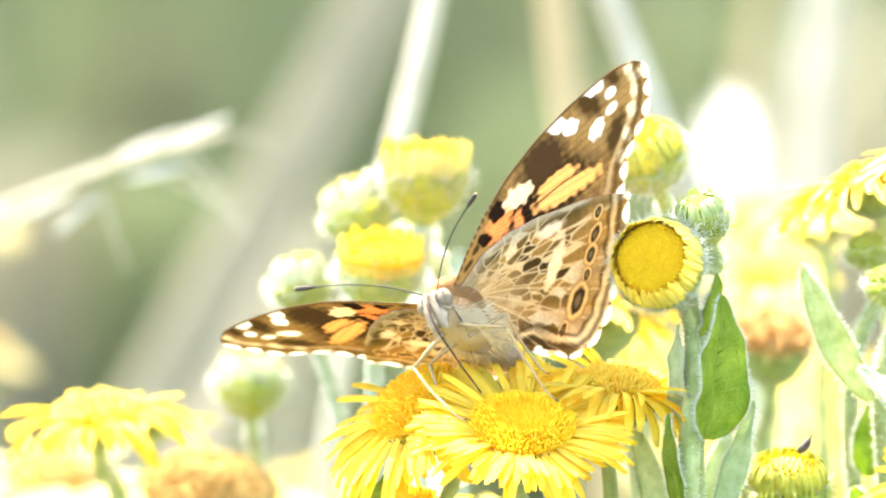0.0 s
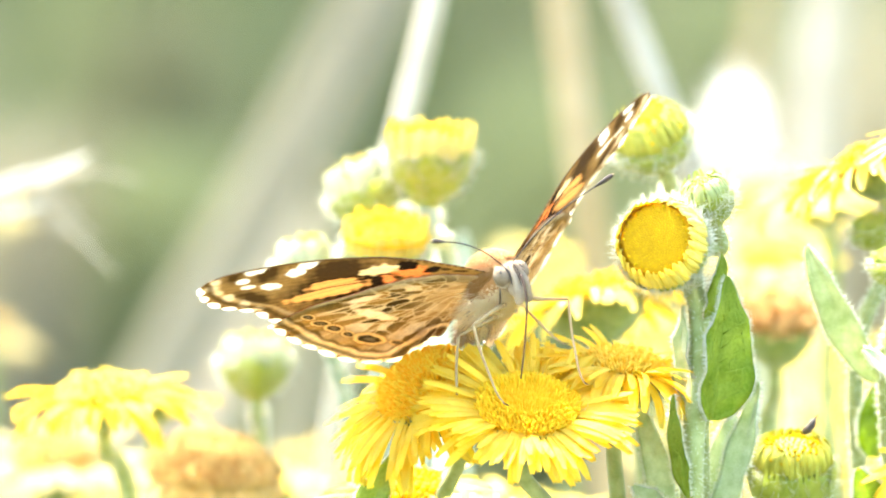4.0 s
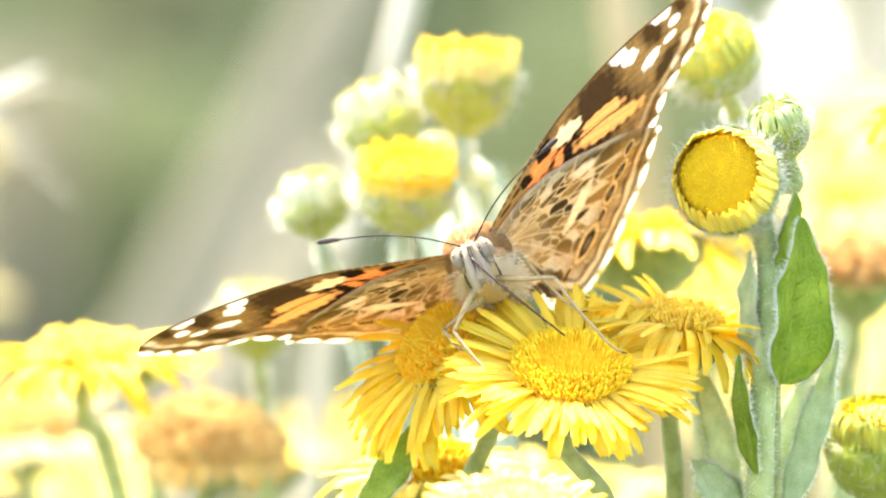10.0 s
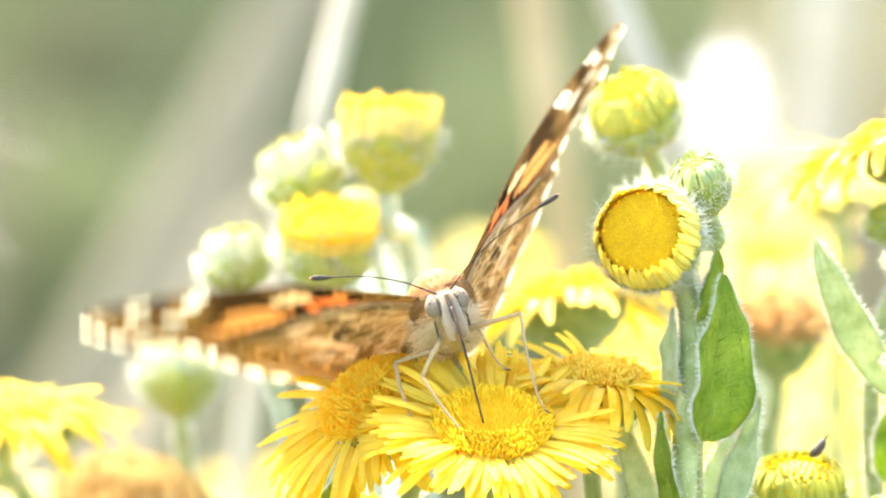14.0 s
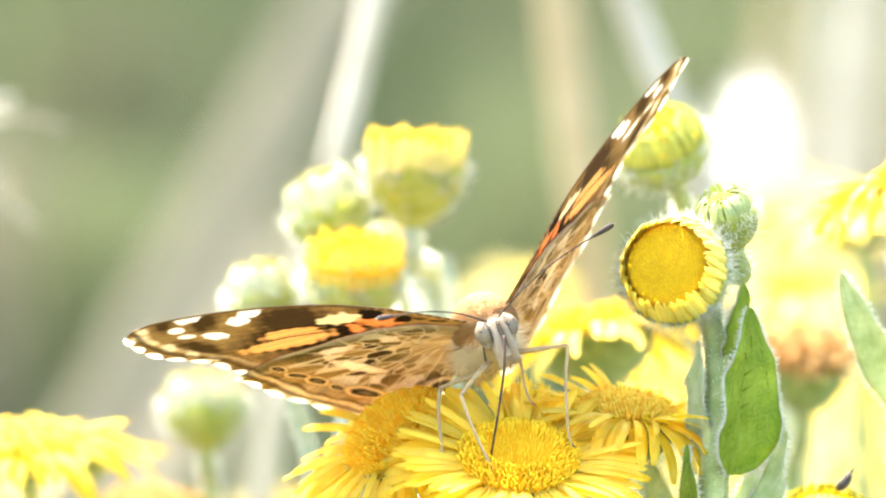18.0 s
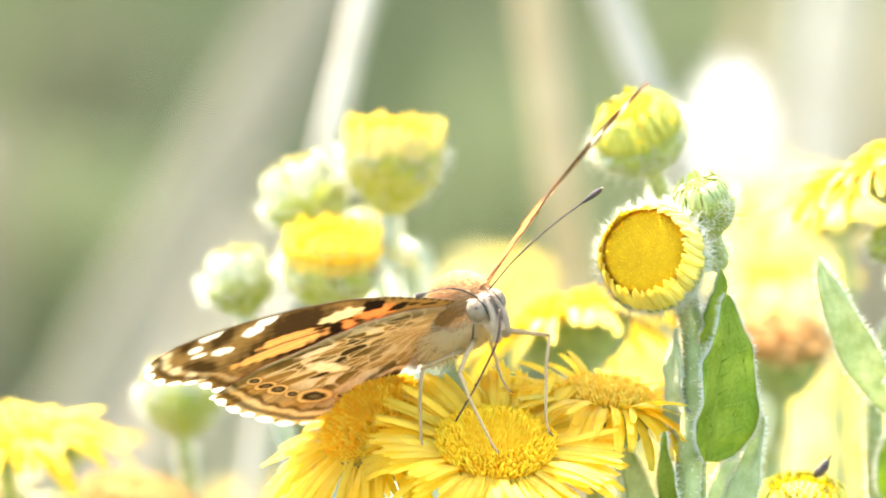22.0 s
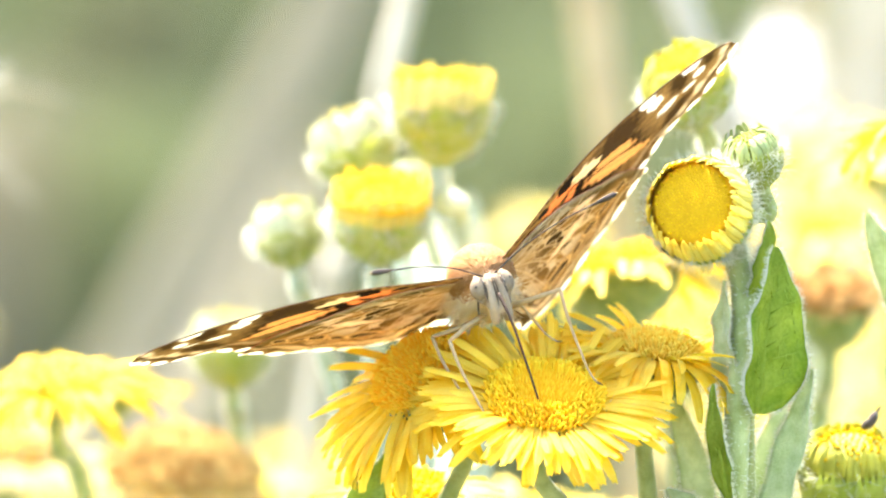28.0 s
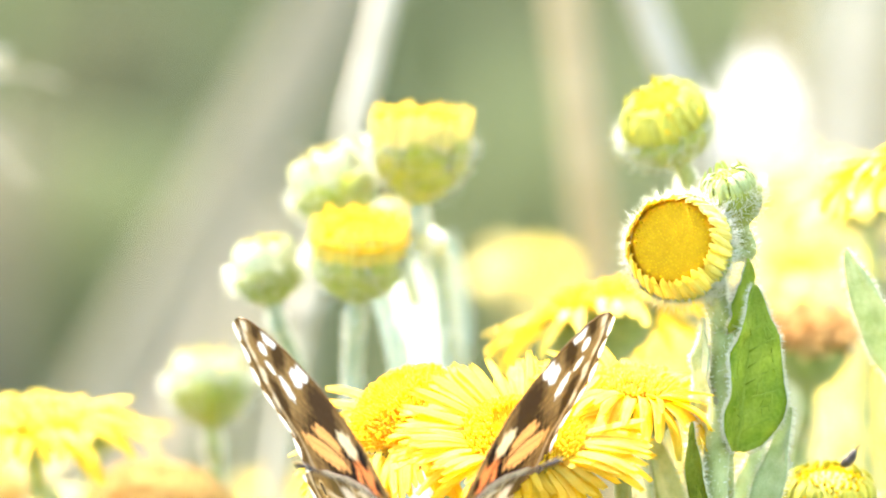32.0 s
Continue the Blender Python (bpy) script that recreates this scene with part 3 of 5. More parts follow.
flower("fleabane_flower", "pale yellow fleabane flower, blurred behind the buds", at(30.6, 5.2, 120), (-0.1, 0.85, -0.45), 4.4, 33, 40, (6.0, 1.5, 8, -30), 1.5, 120, 0.36, 0.8, ray_mat=RAY_PALE, floret_mat=FLORET_PALE, cup=(0.9, 1.0), stem=(at(30.9, -9.5, 122), at(31.2, -27.4, 122)))
flower("fleabane_flower", "pale yellow fleabane flower, blurred behind the buds", at(36.6, 6.6, 66), (-0.2, 0.93, -0.2), 3.8, 34, 40, (5.6, 1.4, 8, -40), 1.5, 120, 0.36, 0.8, ray_mat=RAY_PALE, floret_mat=FLORET_PALE, cup=(0.9, 1.0), stem=(at(37.4, -9.5, 70), at(37.8, -27.4, 72)))
flower("withered_fleabane", "withered fleabane head with rust-brown florets on a green cup", at(32.2, -7.2, 52), (0.05, 0.92, -0.35), 4.0, 26, 26, (1.6, 0.8, 20, -60), 1.9, 200, 0.30, 1.3, cup=(0.9, 1.2), floret_mat=FLORET_RUST, disc_mat=DISC_BROWN,
       ray_mat=DISC_BROWN, stem=(at(31.0, -16.6, 56), at(30.4, -27.4, 56)), stem_r=0.9)
flower("fleabane_young_head", "young fleabane head, yellow-green, with pollen specks", at(33.7, -21.0, 18), (0.02, 0.92, -0.36), 4.0, 27, 70, (2.8, 0.7, 78, 46), 1.4, 120, 0.22, 0.35, cup=(1.12, 1.6), inset=1.06, drop=0.30, loose=0.4, ray_mat=BRACT_YELLOW, floret_mat=FLORET_YOUNG, disc_mat=CUP_PALE, cup_mat=CUP_PALE, hairs=320,
       stem=(at(33.7, -30.3, 10), at(33.9, -39.3, 10)), stem_r=0.9)
flower("fleabane_flower", "pale yellow fleabane flower, low beside the leaves", at(39.1, -17.8, 130), (0.0, 0.9, -0.3), 5.0, 28, 34, (7, 1.5, 5, -30), 1.6, 100, 0.36, 0.8, ray_mat=CREAMY, floret_mat=FLORET_PALE, stem=(at(39.1, -27.4, 130), at(39.1, -39.3, 130)))
flower("fleabane_flower", "bright yellow fleabane flower at the edge of the patch", at(48.6, -21.4, 6), (-0.5, 0.7, -0.5), 3.6, 29, 40, (5.4, 1.2, 5, -30), 1.4, 140, 0.3, 0.7, stem=(at(48.9, -30.3, 8), at(49.0, -39.3, 8)))
flower("fleabane_bud", "round woolly grey-green bud between the leaves", at(44.2, -0.2, 22), (-0.2, 0.9, -0.3), 2.0, 30, 0, dome=0.8, count=50, size=0.2, tall=0.3, cup=(1.3, 1.6), cup_mat=CUP_PALE, floret_mat=CUP_PALE, disc_mat=CUP_PALE, hairs=250, stem=(at(44.5, -7.1, 22), at(44.3, -27.4, 22)))
flower("fleabane_bud", "round woolly grey-green bud between the leaves", at(42.1, 3.3, 28), (-0.2, 0.9, -0.3), 2.0, 31, 0, dome=0.8, count=50, size=0.2, tall=0.3, cup=(1.3, 1.4), cup_mat=CUP_PALE, floret_mat=CUP_PALE, disc_mat=CUP_PALE, hairs=250, stem=(at(41.2, -7.1, 28), at(40.9, -27.4, 28)))



def dried_floret(place):
    """A shrivelled dark floret left on a bud."""
    ob = thing("dried_floret", Matrix.Translation(place), "shrivelled dark brown floret lying on the young head", "flower")
    shape("corolla", *tube(glide([Vector((-0.8, 0, -0.4)) * MM, Vector((0, 0, 0.3)) * MM, Vector((0.5, 0.2, 1.2)) * MM], 4), [v * MM for v in (0.2, 0.4, 0.5, 0.5, 0.45, 0.45, 0.4, 0.3, 0.12)], 7), STRIPE, ob)
    shape("stigma", *tube([Vector((0.5, 0.2, 1.1)) * MM, Vector((0.9, 0.2, 1.7)) * MM], [0.14 * MM, 0.06 * MM], 5), STRIPE, ob)


dried_floret(at(35.6, -18.5, 18))

# ---- leaves ----
def leaf(label, base, tip, face, width, seed, material, bow=0.12, wave=0.04, veins=True, fold=0.25, hairs=160, belly=0.42):
    """A clasping leaf with a folded midrib, crinkled blade and hairy edge. face: where its upper side looks, (x, z, d) of the plan."""
    rng = random.Random(seed)
    base, tip = Vector(base), Vector(tip)
    ob = thing("fleabane_leaf", Matrix.Translation(base), label, "leaf", "fleabane leaves")
    axis = tip - base
    L = axis.length
    y = axis.normalized()
    z = aim(face)
    z = (z - y * z.dot(y)).normalized()
    x = y.cross(z)
    rows, cols = 22, 9
    W = width * MM

    def surf(s, t):
        w = W * (math.sin(math.pi * min(1, (t ** (math.log(0.5) / math.log(belly))) * 0.94 + 0.05)) ** 0.8)
        edge = wave * W * math.sin(t * 17 + seed + (2 if s > 0 else 0)) * abs(s) ** 2
        crinkle = 0.08 * W * noise.noise((s * 2.5 + seed, t * 9, seed)) * 2
        return x * (s * w) + y * (L * t) + z * (fold * w * abs(s) ** 1.3 + (edge + crinkle) * min(1, 2 * w / W) + bow * L * (4 * t * (1 - t)))

    verts, faces = [], []
    for layer in (0.5, -0.5):
        for i in range(rows):
            for k in range(cols):
                verts.append(surf(k / (cols - 1) * 2 - 1, i / (rows - 1)) + z * layer * 0.18 * MM)
    n = rows * cols
    for i in range(rows - 1):
        for k in range(cols - 1):
            a = i * cols + k
            faces.append((a, a + 1, a + cols + 1, a + cols))
            faces.append((n + a, n + a + cols, n + a + cols + 1, n + a + 1))
        for k in (0, cols - 1):
            a = i * cols + k
            faces.append((a, a + cols, n + a + cols, n + a) if k == 0 else (a, n + a, n + a + cols, a + cols))
    blade = shape("blade", verts, faces, material, ob)
    if veins and material is LEAF:
        v = [tube([surf(0, i / 12) - z * 0.1 * MM for i in range(13)], [0.36 * MM * (1.1 - i / 12) + 0.05 * MM for i in range(13)], 6)]
        for i in range(1, 9):
            for s in (-1, 1):
                rise = rng.uniform(0.09, 0.14)
                v.append(tube([surf(s * 0.85 * k / 4, i / 10 + rise * (k / 4) ** 0.8) for k in range(5)], [0.12 * MM * (1.1 - 0.4 * k / 5) for k in range(5)], 4))
                for q in (0.3, 0.55, 0.75):
                    a, b = s * (q + rng.uniform(-0.08, 0.08)), s * (q + rng.uniform(-0.1, 0.1))
                    v.append(tube([surf(a + (b - a) * k / 2, i / 10 + rise * q ** 0.8 + 0.1 * k / 2) for k in range(3)], [0.10 * MM] * 3, 4))
        shape("vein_net", *join(v), LEAF_VEIN, blade, "raised pale veins")["kind"] = "stuff"
    if hairs:
        h = []
        for _ in range(hairs * 3):
            t, s = rng.random(), rng.choice((-1, 1))
            p = surf(s, t)
            o = x * s + Vector((rng.uniform(-1, 1), rng.uniform(-1, 1), rng.uniform(-1, 1))) * 0.6
            h.append(spike(p, p + o.normalized() * rng.uniform(0.35, 0.8) * MM, 0.00004))
        e = shape("wool", *join(h), WOOL, blade, "fine white wool")
        e["kind"] = "stuff"
    return ob


leaf("fresh green clasping leaf, lit through, below the golden head", at(25.0, -17.5, 1), at(26.8, -2.3, 0), (0.62, 0.15, -0.75), 3.4, 1, LEAF, 0.02, 0.12, fold=0.55, hairs=420, belly=0.34)
leaf("narrow green leaf standing beside the stem", at(23.5, -17.5, 4), at(22.3, -5.4, 3), (-0.85, 0.1, -0.5), 1.7, 2, LEAF_GREY, 0.05, 0.12, hairs=200)
leaf("small green leaf below the bud", at(24.6, -7.1, 4), at(26.2, 0.1, 4), (0.8, 0.1, -0.55), 1.8, 3, LEAF, 0.05, 0.05, veins=False, hairs=160)
leaf("bright green narrow leaf running down the stem", at(22.8, -25.6, 1), at(21.2, -14.8, 0), (-0.7, 0.2, -0.7), 1.2, 4, LEAF, 0.04, 0.08, hairs=160)
leaf("grey-green woolly crinkled leaf", at(25.7, -29.1, 4), at(30.2, -13.4, 2), (-0.45, 0.2, -0.85), 1.6, 5, LEAF_GREY, -0.03, 0.16, hairs=220)
leaf("dark grey-green leaf in the shade", at(25.4, -27.4, 18), at(27.5, -16.6, 20), (0.2, 0.2, -0.95), 2.0, 6, LEAF_GREY, 0.03, 0.08)
leaf("long narrow green leaf, slanting", at(42.7, -13.5, 16), at(35.2, 1.0, 14), (-0.55, 0.25, -0.75), 2.0, 7, LEAF_GREY, 0.06, 0.05, belly=0.45)
leaf("grey-green woolly leaf, slanting", at(48.0, -18.1, 8), at(41.1, -10.0, 6), (0.1, 0.85, -0.5), 2.2, 8, LEAF_GREY, 0.05, 0.08, hairs=220)
leaf("green leaf standing upright", at(42.1, -21.4, 26), at(43.0, -13.1, 26), (0.3, 0.2, -0.9), 2.2, 9, LEAF, 0.03, 0.05, veins=False)
leaf("green leaf low beside the bud", at(43.9, -29.1, 10), at(40.6, -22.5, 8), (-0.4, 0.4, -0.8), 2.0, 10, LEAF, 0.03, 0.05, veins=False)
leaf("grey-green leaf low beside the stem", at(20.6, -29.1, 10), at(17.3, -15.4, 14), (0.4, 0.3, -0.8), 1.6, 11, LEAF_GREY, 0.03, 0.06)
leaf("grey-green leaf low beside the stem", at(20.9, -29.7, 4), at(16.9, -24.4, 4), (0.2, 0.6, -0.7), 2.0, 12, LEAF_GREY, 0.03, 0.06)
leaf("green leaf under the tilted flower", at(-13.4, -30.9, 10), at(-5.6, -19.6, 10), (-0.3, 0.7, -0.5), 2.4, 13, LEAF, 0.03, 0.05, veins=False)
leaf("woolly pale leaf at the cluster's stem", at(-1.4, -10.7, 84), at(-6.9, 2.4, 88), (-0.3, 0.3, -0.8), 2.0, 14, STEM_WOOLLY, 0.08, 0.05, veins=False)
leaf("woolly pale leaf at the cluster's stem", at(-0.8, -11.9, 70), at(-1.1, 2.4, 70), (0.6, 0.2, -0.7), 1.6, 15, STEM_WOOLLY, 0.03, 0.05, veins=False)


# ---- stalks and grasses behind ----
def stalk(label, points, r, material):
    """A dry stem with its joints."""
    points = [Vector(p) for p in points]
    ob = thing("dry_stalk", Matrix.Translation(points[-1]), label, "stalk", "dry stalks")
    line = glide([p - points[-1] for p in points], 8)
    n = len(line)
    shape("stem", *tube(line, [r * MM * (0.9 + 0.2 * i / n) for i in range(n)], 12), material, ob)
    for i in range(int(n * 0.55), n - 2, 9):
        way = (line[i + 1] - line[i]).normalized()
        shape("joint", *tube([line[i] - way * 2 * MM, line[i], line[i] + way * 2 * MM], [r * MM * 1.0, r * MM * 1.07, r * MM * 1.0], 12), material, ob)
    return ob


def reed(label, points, w, material):
    """A long dry reed leaf: a thin blade with a shallow fold, w mm to each side of its rib."""
    points = [Vector(p) for p in points]
    ob = thing("dry_reed", Matrix.Translation(points[-1]), label, "reed", "dry reeds")
    line = glide([p - points[-1] for p in points], 8)
    n, verts, faces = len(line), [], []
    for i, p in enumerate(line):
        way = (line[min(i + 1, n - 1)] - line[max(i - 1, 0)]).normalized()
        side = way.cross(Vector((0.1, 1, -0.1))).normalized()
        back = side.cross(way).normalized()
        for layer in (0.2, -0.2):
            for k in (-1, -0.5, 0, 0.5, 1):
                verts.append(p + (side * k * w + back * (layer + 0.03 * w * abs(k))) * MM)
    for i in range(n - 1):
        a, b = i * 10, i * 10 + 10
        for k in range(4):
            faces += [(a + k, a + k + 1, b + k + 1, b + k), (a + 5 + k, b + 5 + k, b + 6 + k, a + 6 + k)]
        faces += [(a, b, b + 5, a + 5), (a + 4, a + 9, b + 9, b + 4)]
    blade = shape("blade", verts, faces, material, ob)
    shape("rib", *tube(line, [0.16 * w * MM] * n, 6), material, blade, "pale midrib")
    return ob


def foot_of(x, z, d):
    p = at(x, z, d)
    return Vector((p.x, p.y, -0.01))


pale_stalk = stalk("pale dry stalk swaying behind the flowers", (at(-2.6, 35.8, 95), at(-4.3, 26.3, 95), at(-7.7, 12.6, 95), at(-13.4, -10.7, 98), at(-15.7, -27.4, 100), foot_of(-20.5, -27.4, 110)), 1.35, STRAW)
stalk("tan dry stalk behind the flowers", (at(8.4, 35.8, 135), at(9.4, 26.3, 135), at(11.7, 8.4, 135), at(13.5, -7.1, 137), at(14.7, -27.4, 139), foot_of(16.4, -27.4, 145)), 2.3, STRAW_TAN)
stalk("pale slanting dry stalk behind the flowers", (at(12.0, 35.8, 100), at(15.9, 26.3, 100), at(19.7, 16.7, 100), at(24.8, 1.3, 102), at(31.9, -27.4, 104), foot_of(37.9, -27.4, 110)), 1.7, STRAW)
stalk("thin dry stalk behind the white tuft", (at(31.3, 35.8, 230), at(30.2, 26.3, 230), at(28.5, 16.7, 230), at(26.6, -9.5, 230), foot_of(24.8, -27.4, 234)), 1.1, STRAW_TAN)
stalk("pale dry stalk, soft in the distance", (at(38.5, 35.8, 240), at(37.3, 26.3, 240), at(36.1, 11.4, 240), at(34.3, -27.4, 240), foot_of(32.5, -27.4, 245)), 3.0, STRAW)
reed("broad pale reed lying aslant far behind", (at(-5.0, 35.8, 260), at(-10.6, 26.3, 260), at(-20.5, 8.4, 260), at(-30.6, -9.5, 260), at(-39.8, -27.4, 260), foot_of(-45.0, -27.4, 270)), 4.6, REED)
reed("pale reed lying aslant far behind", (at(-15.7, 2.4, 300), at(-17.5, -7.1, 300), at(-18.7, -16.6, 300), at(-19.9, -27.4, 300), foot_of(-21.1, -27.4, 310)), 3.0, REED)
reed("broad pale reed lying aslant far behind", (at(-18.5, 8.4, 330), at(-22.5, -2.3, 330), at(-26.4, -11.9, 330), at(-32.5, -27.4, 330), foot_of(-36.0, -27.4, 340)), 4.0, REED_PALE)


def seed_tuft(place, r, seed, label):
    """A tuft of white seed hairs on a stalk, stretched tall so its fluff imitates the white glow below."""
    rng = random.Random(seed)
    ob = thing("seed_tuft", Matrix.Translation(place), label, "seed head", "white seed heads")
    core = shape("core", *ellipsoid((0, 0, 0), r * 0.08 * MM, r * 0.08 * MM, r * 0.1 * MM), FLUFF, ob)
    h = []
    for _ in range(560):
        d = Vector((rng.gauss(0, 1), rng.gauss(0, 1), rng.gauss(0, 1.1))).normalized()
        q = Vector((d.x, d.y, d.z * 2.5)) * r * MM * (0.2 + 1.1 * rng.random() ** 1.5)
        h.append(spike(d * r * 0.04 * MM, q, 0.0004))
    f = shape("fluff", *join(h), FLUFF, ob)
    f["kind"] = "stuff"
    shape("stalk", *tube(glide((Vector((0, 0, 0)), Vector((0.01, 0, -0.12)), Vector((0.02, 0.01, -place.z))), 6), [0.0015] * 13, 8), STRAW, ob)
    return ob


seed_tuft(at(27.8, 9.5, 180), 4.9, 1, "white fluffy seed tuft in full sun")


def grass_ear(place, label, seed):
    """A loose grass ear: a thin axis with pale spikelets and long bristles, lying to the right of its root."""
    rng = random.Random(seed)
    ob = thing("grass_ear", Matrix.Translation(place), label, "grass", "grass ears")
    axis = [Vector((x, 0, z)) * MM for x, z in ((-60, -22), (-30, -10), (-14, -4), (0, 0))]
    line = glide(axis, 6)
    shape("axis", *tube(line, [0.35 * MM] * len(line), 6), STRAW, ob)
    for i, (x, z, a, l) in enumerate(((-3, 0.5, 24, 7), (-9, -1.5, 22, 8), (-15, -4.5, 20, 8), (-8, -4.6, 12, 7), (-21, -8.5, 24, 8), (-17, -9.5, 40, 7), (-28, -10, 22, 8))):
        prof = [(0.1 * MM, l * MM * 0.55), (0.3 * MM, l * MM * 0.3), (0.42 * MM, 0), (0.34 * MM, -l * MM * 0.3), (0.15 * MM, -l * MM * 0.5)]
        s = shape("spikelet", *lathe(prof, 8), SPIKELET, ob)
        s.matrix_basis = pose(x * MM, rng.uniform(-2, 2) * MM, z * MM, 0, 90 - a, 0)
    for x, z, dx, dz in ((-2, 0, 8, -1.5), (-5, -1, 6, -7), (-10, -4, 9, -4), (-14, -8, 3, -8), (-6, -2, 9, -10)):
        shape("bristle", *tube(glide(((x * MM, 0, z * MM), ((x + dx * 0.5) * MM, 0, (z + dz * 0.6 + 0.6) * MM), ((x + dx) * MM, 0, (z + dz) * MM)), 4), [0.16 * MM] * 9, 5), STRAW, ob)
    return ob


ear = grass_ear(at(-28.8, 12.0, 90), "pale feathery grass ear swaying in the wind", 1)


def tuft(label, x, z, d, r, material, seed, count=260):
    """A clump of grass blades that reaches up into line with (x, z)."""
    rng = random.Random(seed)
    top = at(x, z, d)
    verts, faces = [], []
    for _ in range(count):
        p = top + Vector((rng.gauss(0, 0.5), rng.gauss(0, 0.7), 0)) * r * MM
        h = top.z + r * MM * rng.uniform(-0.9, 0.9)
        w = Vector((math.cos(rng.uniform(0, 3)), math.sin(rng.uniform(0, 3)), 0)) * 0.002
        bend = Vector((rng.uniform(-1, 1), rng.uniform(-1, 1), 0)) * 0.03
        k = len(verts)
        for i in range(5):
            t = i / 4
            q = Vector((p.x, p.y, -0.01 + (h + 0.01) * t)) + bend * (t * t - 1)
            s = w * (1 - 0.8 * t ** 3)
            verts += [q - s, q + s]
        faces += [(k + 2 * i, k + 2 * i + 1, k + 2 * i + 3, k + 2 * i + 2) for i in range(4)]
    tagged(shape("grass_tuft", verts, faces, material), label, "grass", "grass tufts", "stuff")


tuft("fresh green tuft of meadow grass", -31.8, 6.6, 420, 9, TUFT_GREEN, 1)
tuft("fresh green tuft of meadow grass", -36.0, -2.3, 500, 9, TUFT_GREEN, 2)
tuft("dry pale tuft of meadow grass", 42.1, 21.5, 380, 14, TUFT_PALE, 4, 150)
tuft("fresh green tuft of meadow grass", 27.2, 25.1, 500, 8, TUFT_GREEN, 5)
tuft("fresh green tuft of meadow grass", 8.7, 12.6, 520, 13, TUFT_GREEN, 7)
tuft("dry tan tuft of meadow grass", -33.5, 21.5, 500, 10, TUFT_TAN, 6)
tuft("dry pale tuft of meadow grass", -47.5, 9.5, 420, 8, TUFT_PALE, 8, 130)
FAR = "pale yellow fleabane flower, far back in the patch"
for i, (x, z, d, r) in enumerate(((40.9, -11.9, 120, 5), (37.9, -19.0, 100, 5), (45.1, -14.8, 150, 6), (41.5, -24.4, 90, 5), (27.8, -23.2, 130, 5), (-16.9, -23.2, 120, 5),
                                  (-40.8, -25.0, 80, 5), (20.0, -9.5, 80, 4.5), (23.6, -19.0, 120, 5), (5.7, -27.4, 40, 4.5), (34.9, -11.9, 140, 5))):
    flower("fleabane_flower", FAR, at(x, z, d * 1.5), (0.3 * math.sin(i * 2.1), 0.9, -0.3), r, 60 + i, 26, (6.5, 2.0, 5, -30), 1.6, 70, 0.45, 0.8, ray_mat=CREAMY if i % 3 else RAY_PALE, floret_mat=FLORET_PALE, stem=(at(x + 1, z - 12, d * 1.5), at(x + 2, z - 30, d * 1.5)))
for i, (x, z, d, r) in enumerate(((8.2, -1.6, 150, 4.0), (-53.0, 5.0, 160, 3.2), (-52.3, -8.2, 170, 3.6))):
    flower("fleabane_flower", "straw-yellow fleabane flower, past its best", at(x, z, d), (0.2, 0.9, -0.3), r, 80 + i, 30, (5.2, 1.6, 5, -40), 1.6, 70, 0.45, 0.8, ray_mat=FADED if i else CREAMY, floret_mat=FLORET_BROWN if i else FLORET_PALE, stem=(at(x + 1, z - 12, d), at(x + 2, z - 30, d)))

rng = random.Random(5)
tagged(shape("meadow_grass", *blades(rng, 5200, (-0.6, 0.6), (1.35, 4.2), 0.62, 0.004), GRASS), "tall green and straw-coloured meadow grass", "grass", kind="stuff")
tagged(shape("low_grass", *blades(rng, 3000, (-0.8, 0.8), (-1.2, 0.9), 0.20, 0.003), GRASS), "short green grass round the flower stems", "grass", kind="stuff")
tagged(shape("open_meadow", *blades(rng, 9000, (-5, 5), (-5, 3.5), 0.16, 0.006), GRASS), "short green grass of the open meadow", "grass", kind="stuff")
tagged(shape("far_grass", *blades(rng, 5000, (-6, 6), (3.5, 14), 0.7, 0.012), GRASS), "tall meadow grass far behind", "grass", kind="stuff")


# ---- butterfly ----
FORE_TOP = ((0.0, 1.6), (4.0, 3.0), (8.0, 3.7), (13.0, 3.9), (18.0, 3.5), (23.0, 2.5), (27.0, 1.3), (29.5, 0.2), (31.0, -1.0), (31.6, -2.4))
FORE_LOW = ((0.0, -0.3), (5.0, -0.6), (8.5, -2.4), (12.0, -5.0), (16.2, -9.3), (18.4, -12.4), (20.2, -11.6), (22.5, -9.9), (25.0, -8.8), (27.6, -7.8), (29.6, -6.4), (31.0, -4.4), (31.6, -2.8))
HIND_TOP = ((0.0, 1.2), (5.0, 0.9), (8.5, -0.7), (12.0, -3.2), (16.2, -7.4), (18.5, -10.2), (19.8, -12.4))
HIND_LOW = ((0.0, -13.0), (0.8, -17.0), (2.5, -20.0), (5.0, -21.2), (8.0, -20.9), (11.5, -19.4), (14.8, -17.2), (17.6, -15.0), (19.8, -12.8))


def tone(r, g, b):
    return np.array(srgb(r, g, b)[:3])


def blot(col, x, y, cx, cy, rx, ry, turn, colour, soft=0.25, rag=0.18):
    """One patch of scales with a ragged rim."""
    a = radians(turn)
    u, v = (x - cx) * np.cos(a) + (y - cy) * np.sin(a), -(x - cx) * np.sin(a) + (y - cy) * np.cos(a)
    q = np.sqrt((u / rx) ** 2 + (v / ry) ** 2) + rag * np.sin(x * 3.1 + y * 1.7 + cx) * np.sin(y * 3.7 - x * 1.3 + cy)
    w = np.clip((1 + soft - q) / (2 * soft), 0, 1)[:, None]
    return col * (1 - w) + np.array(colour) * w


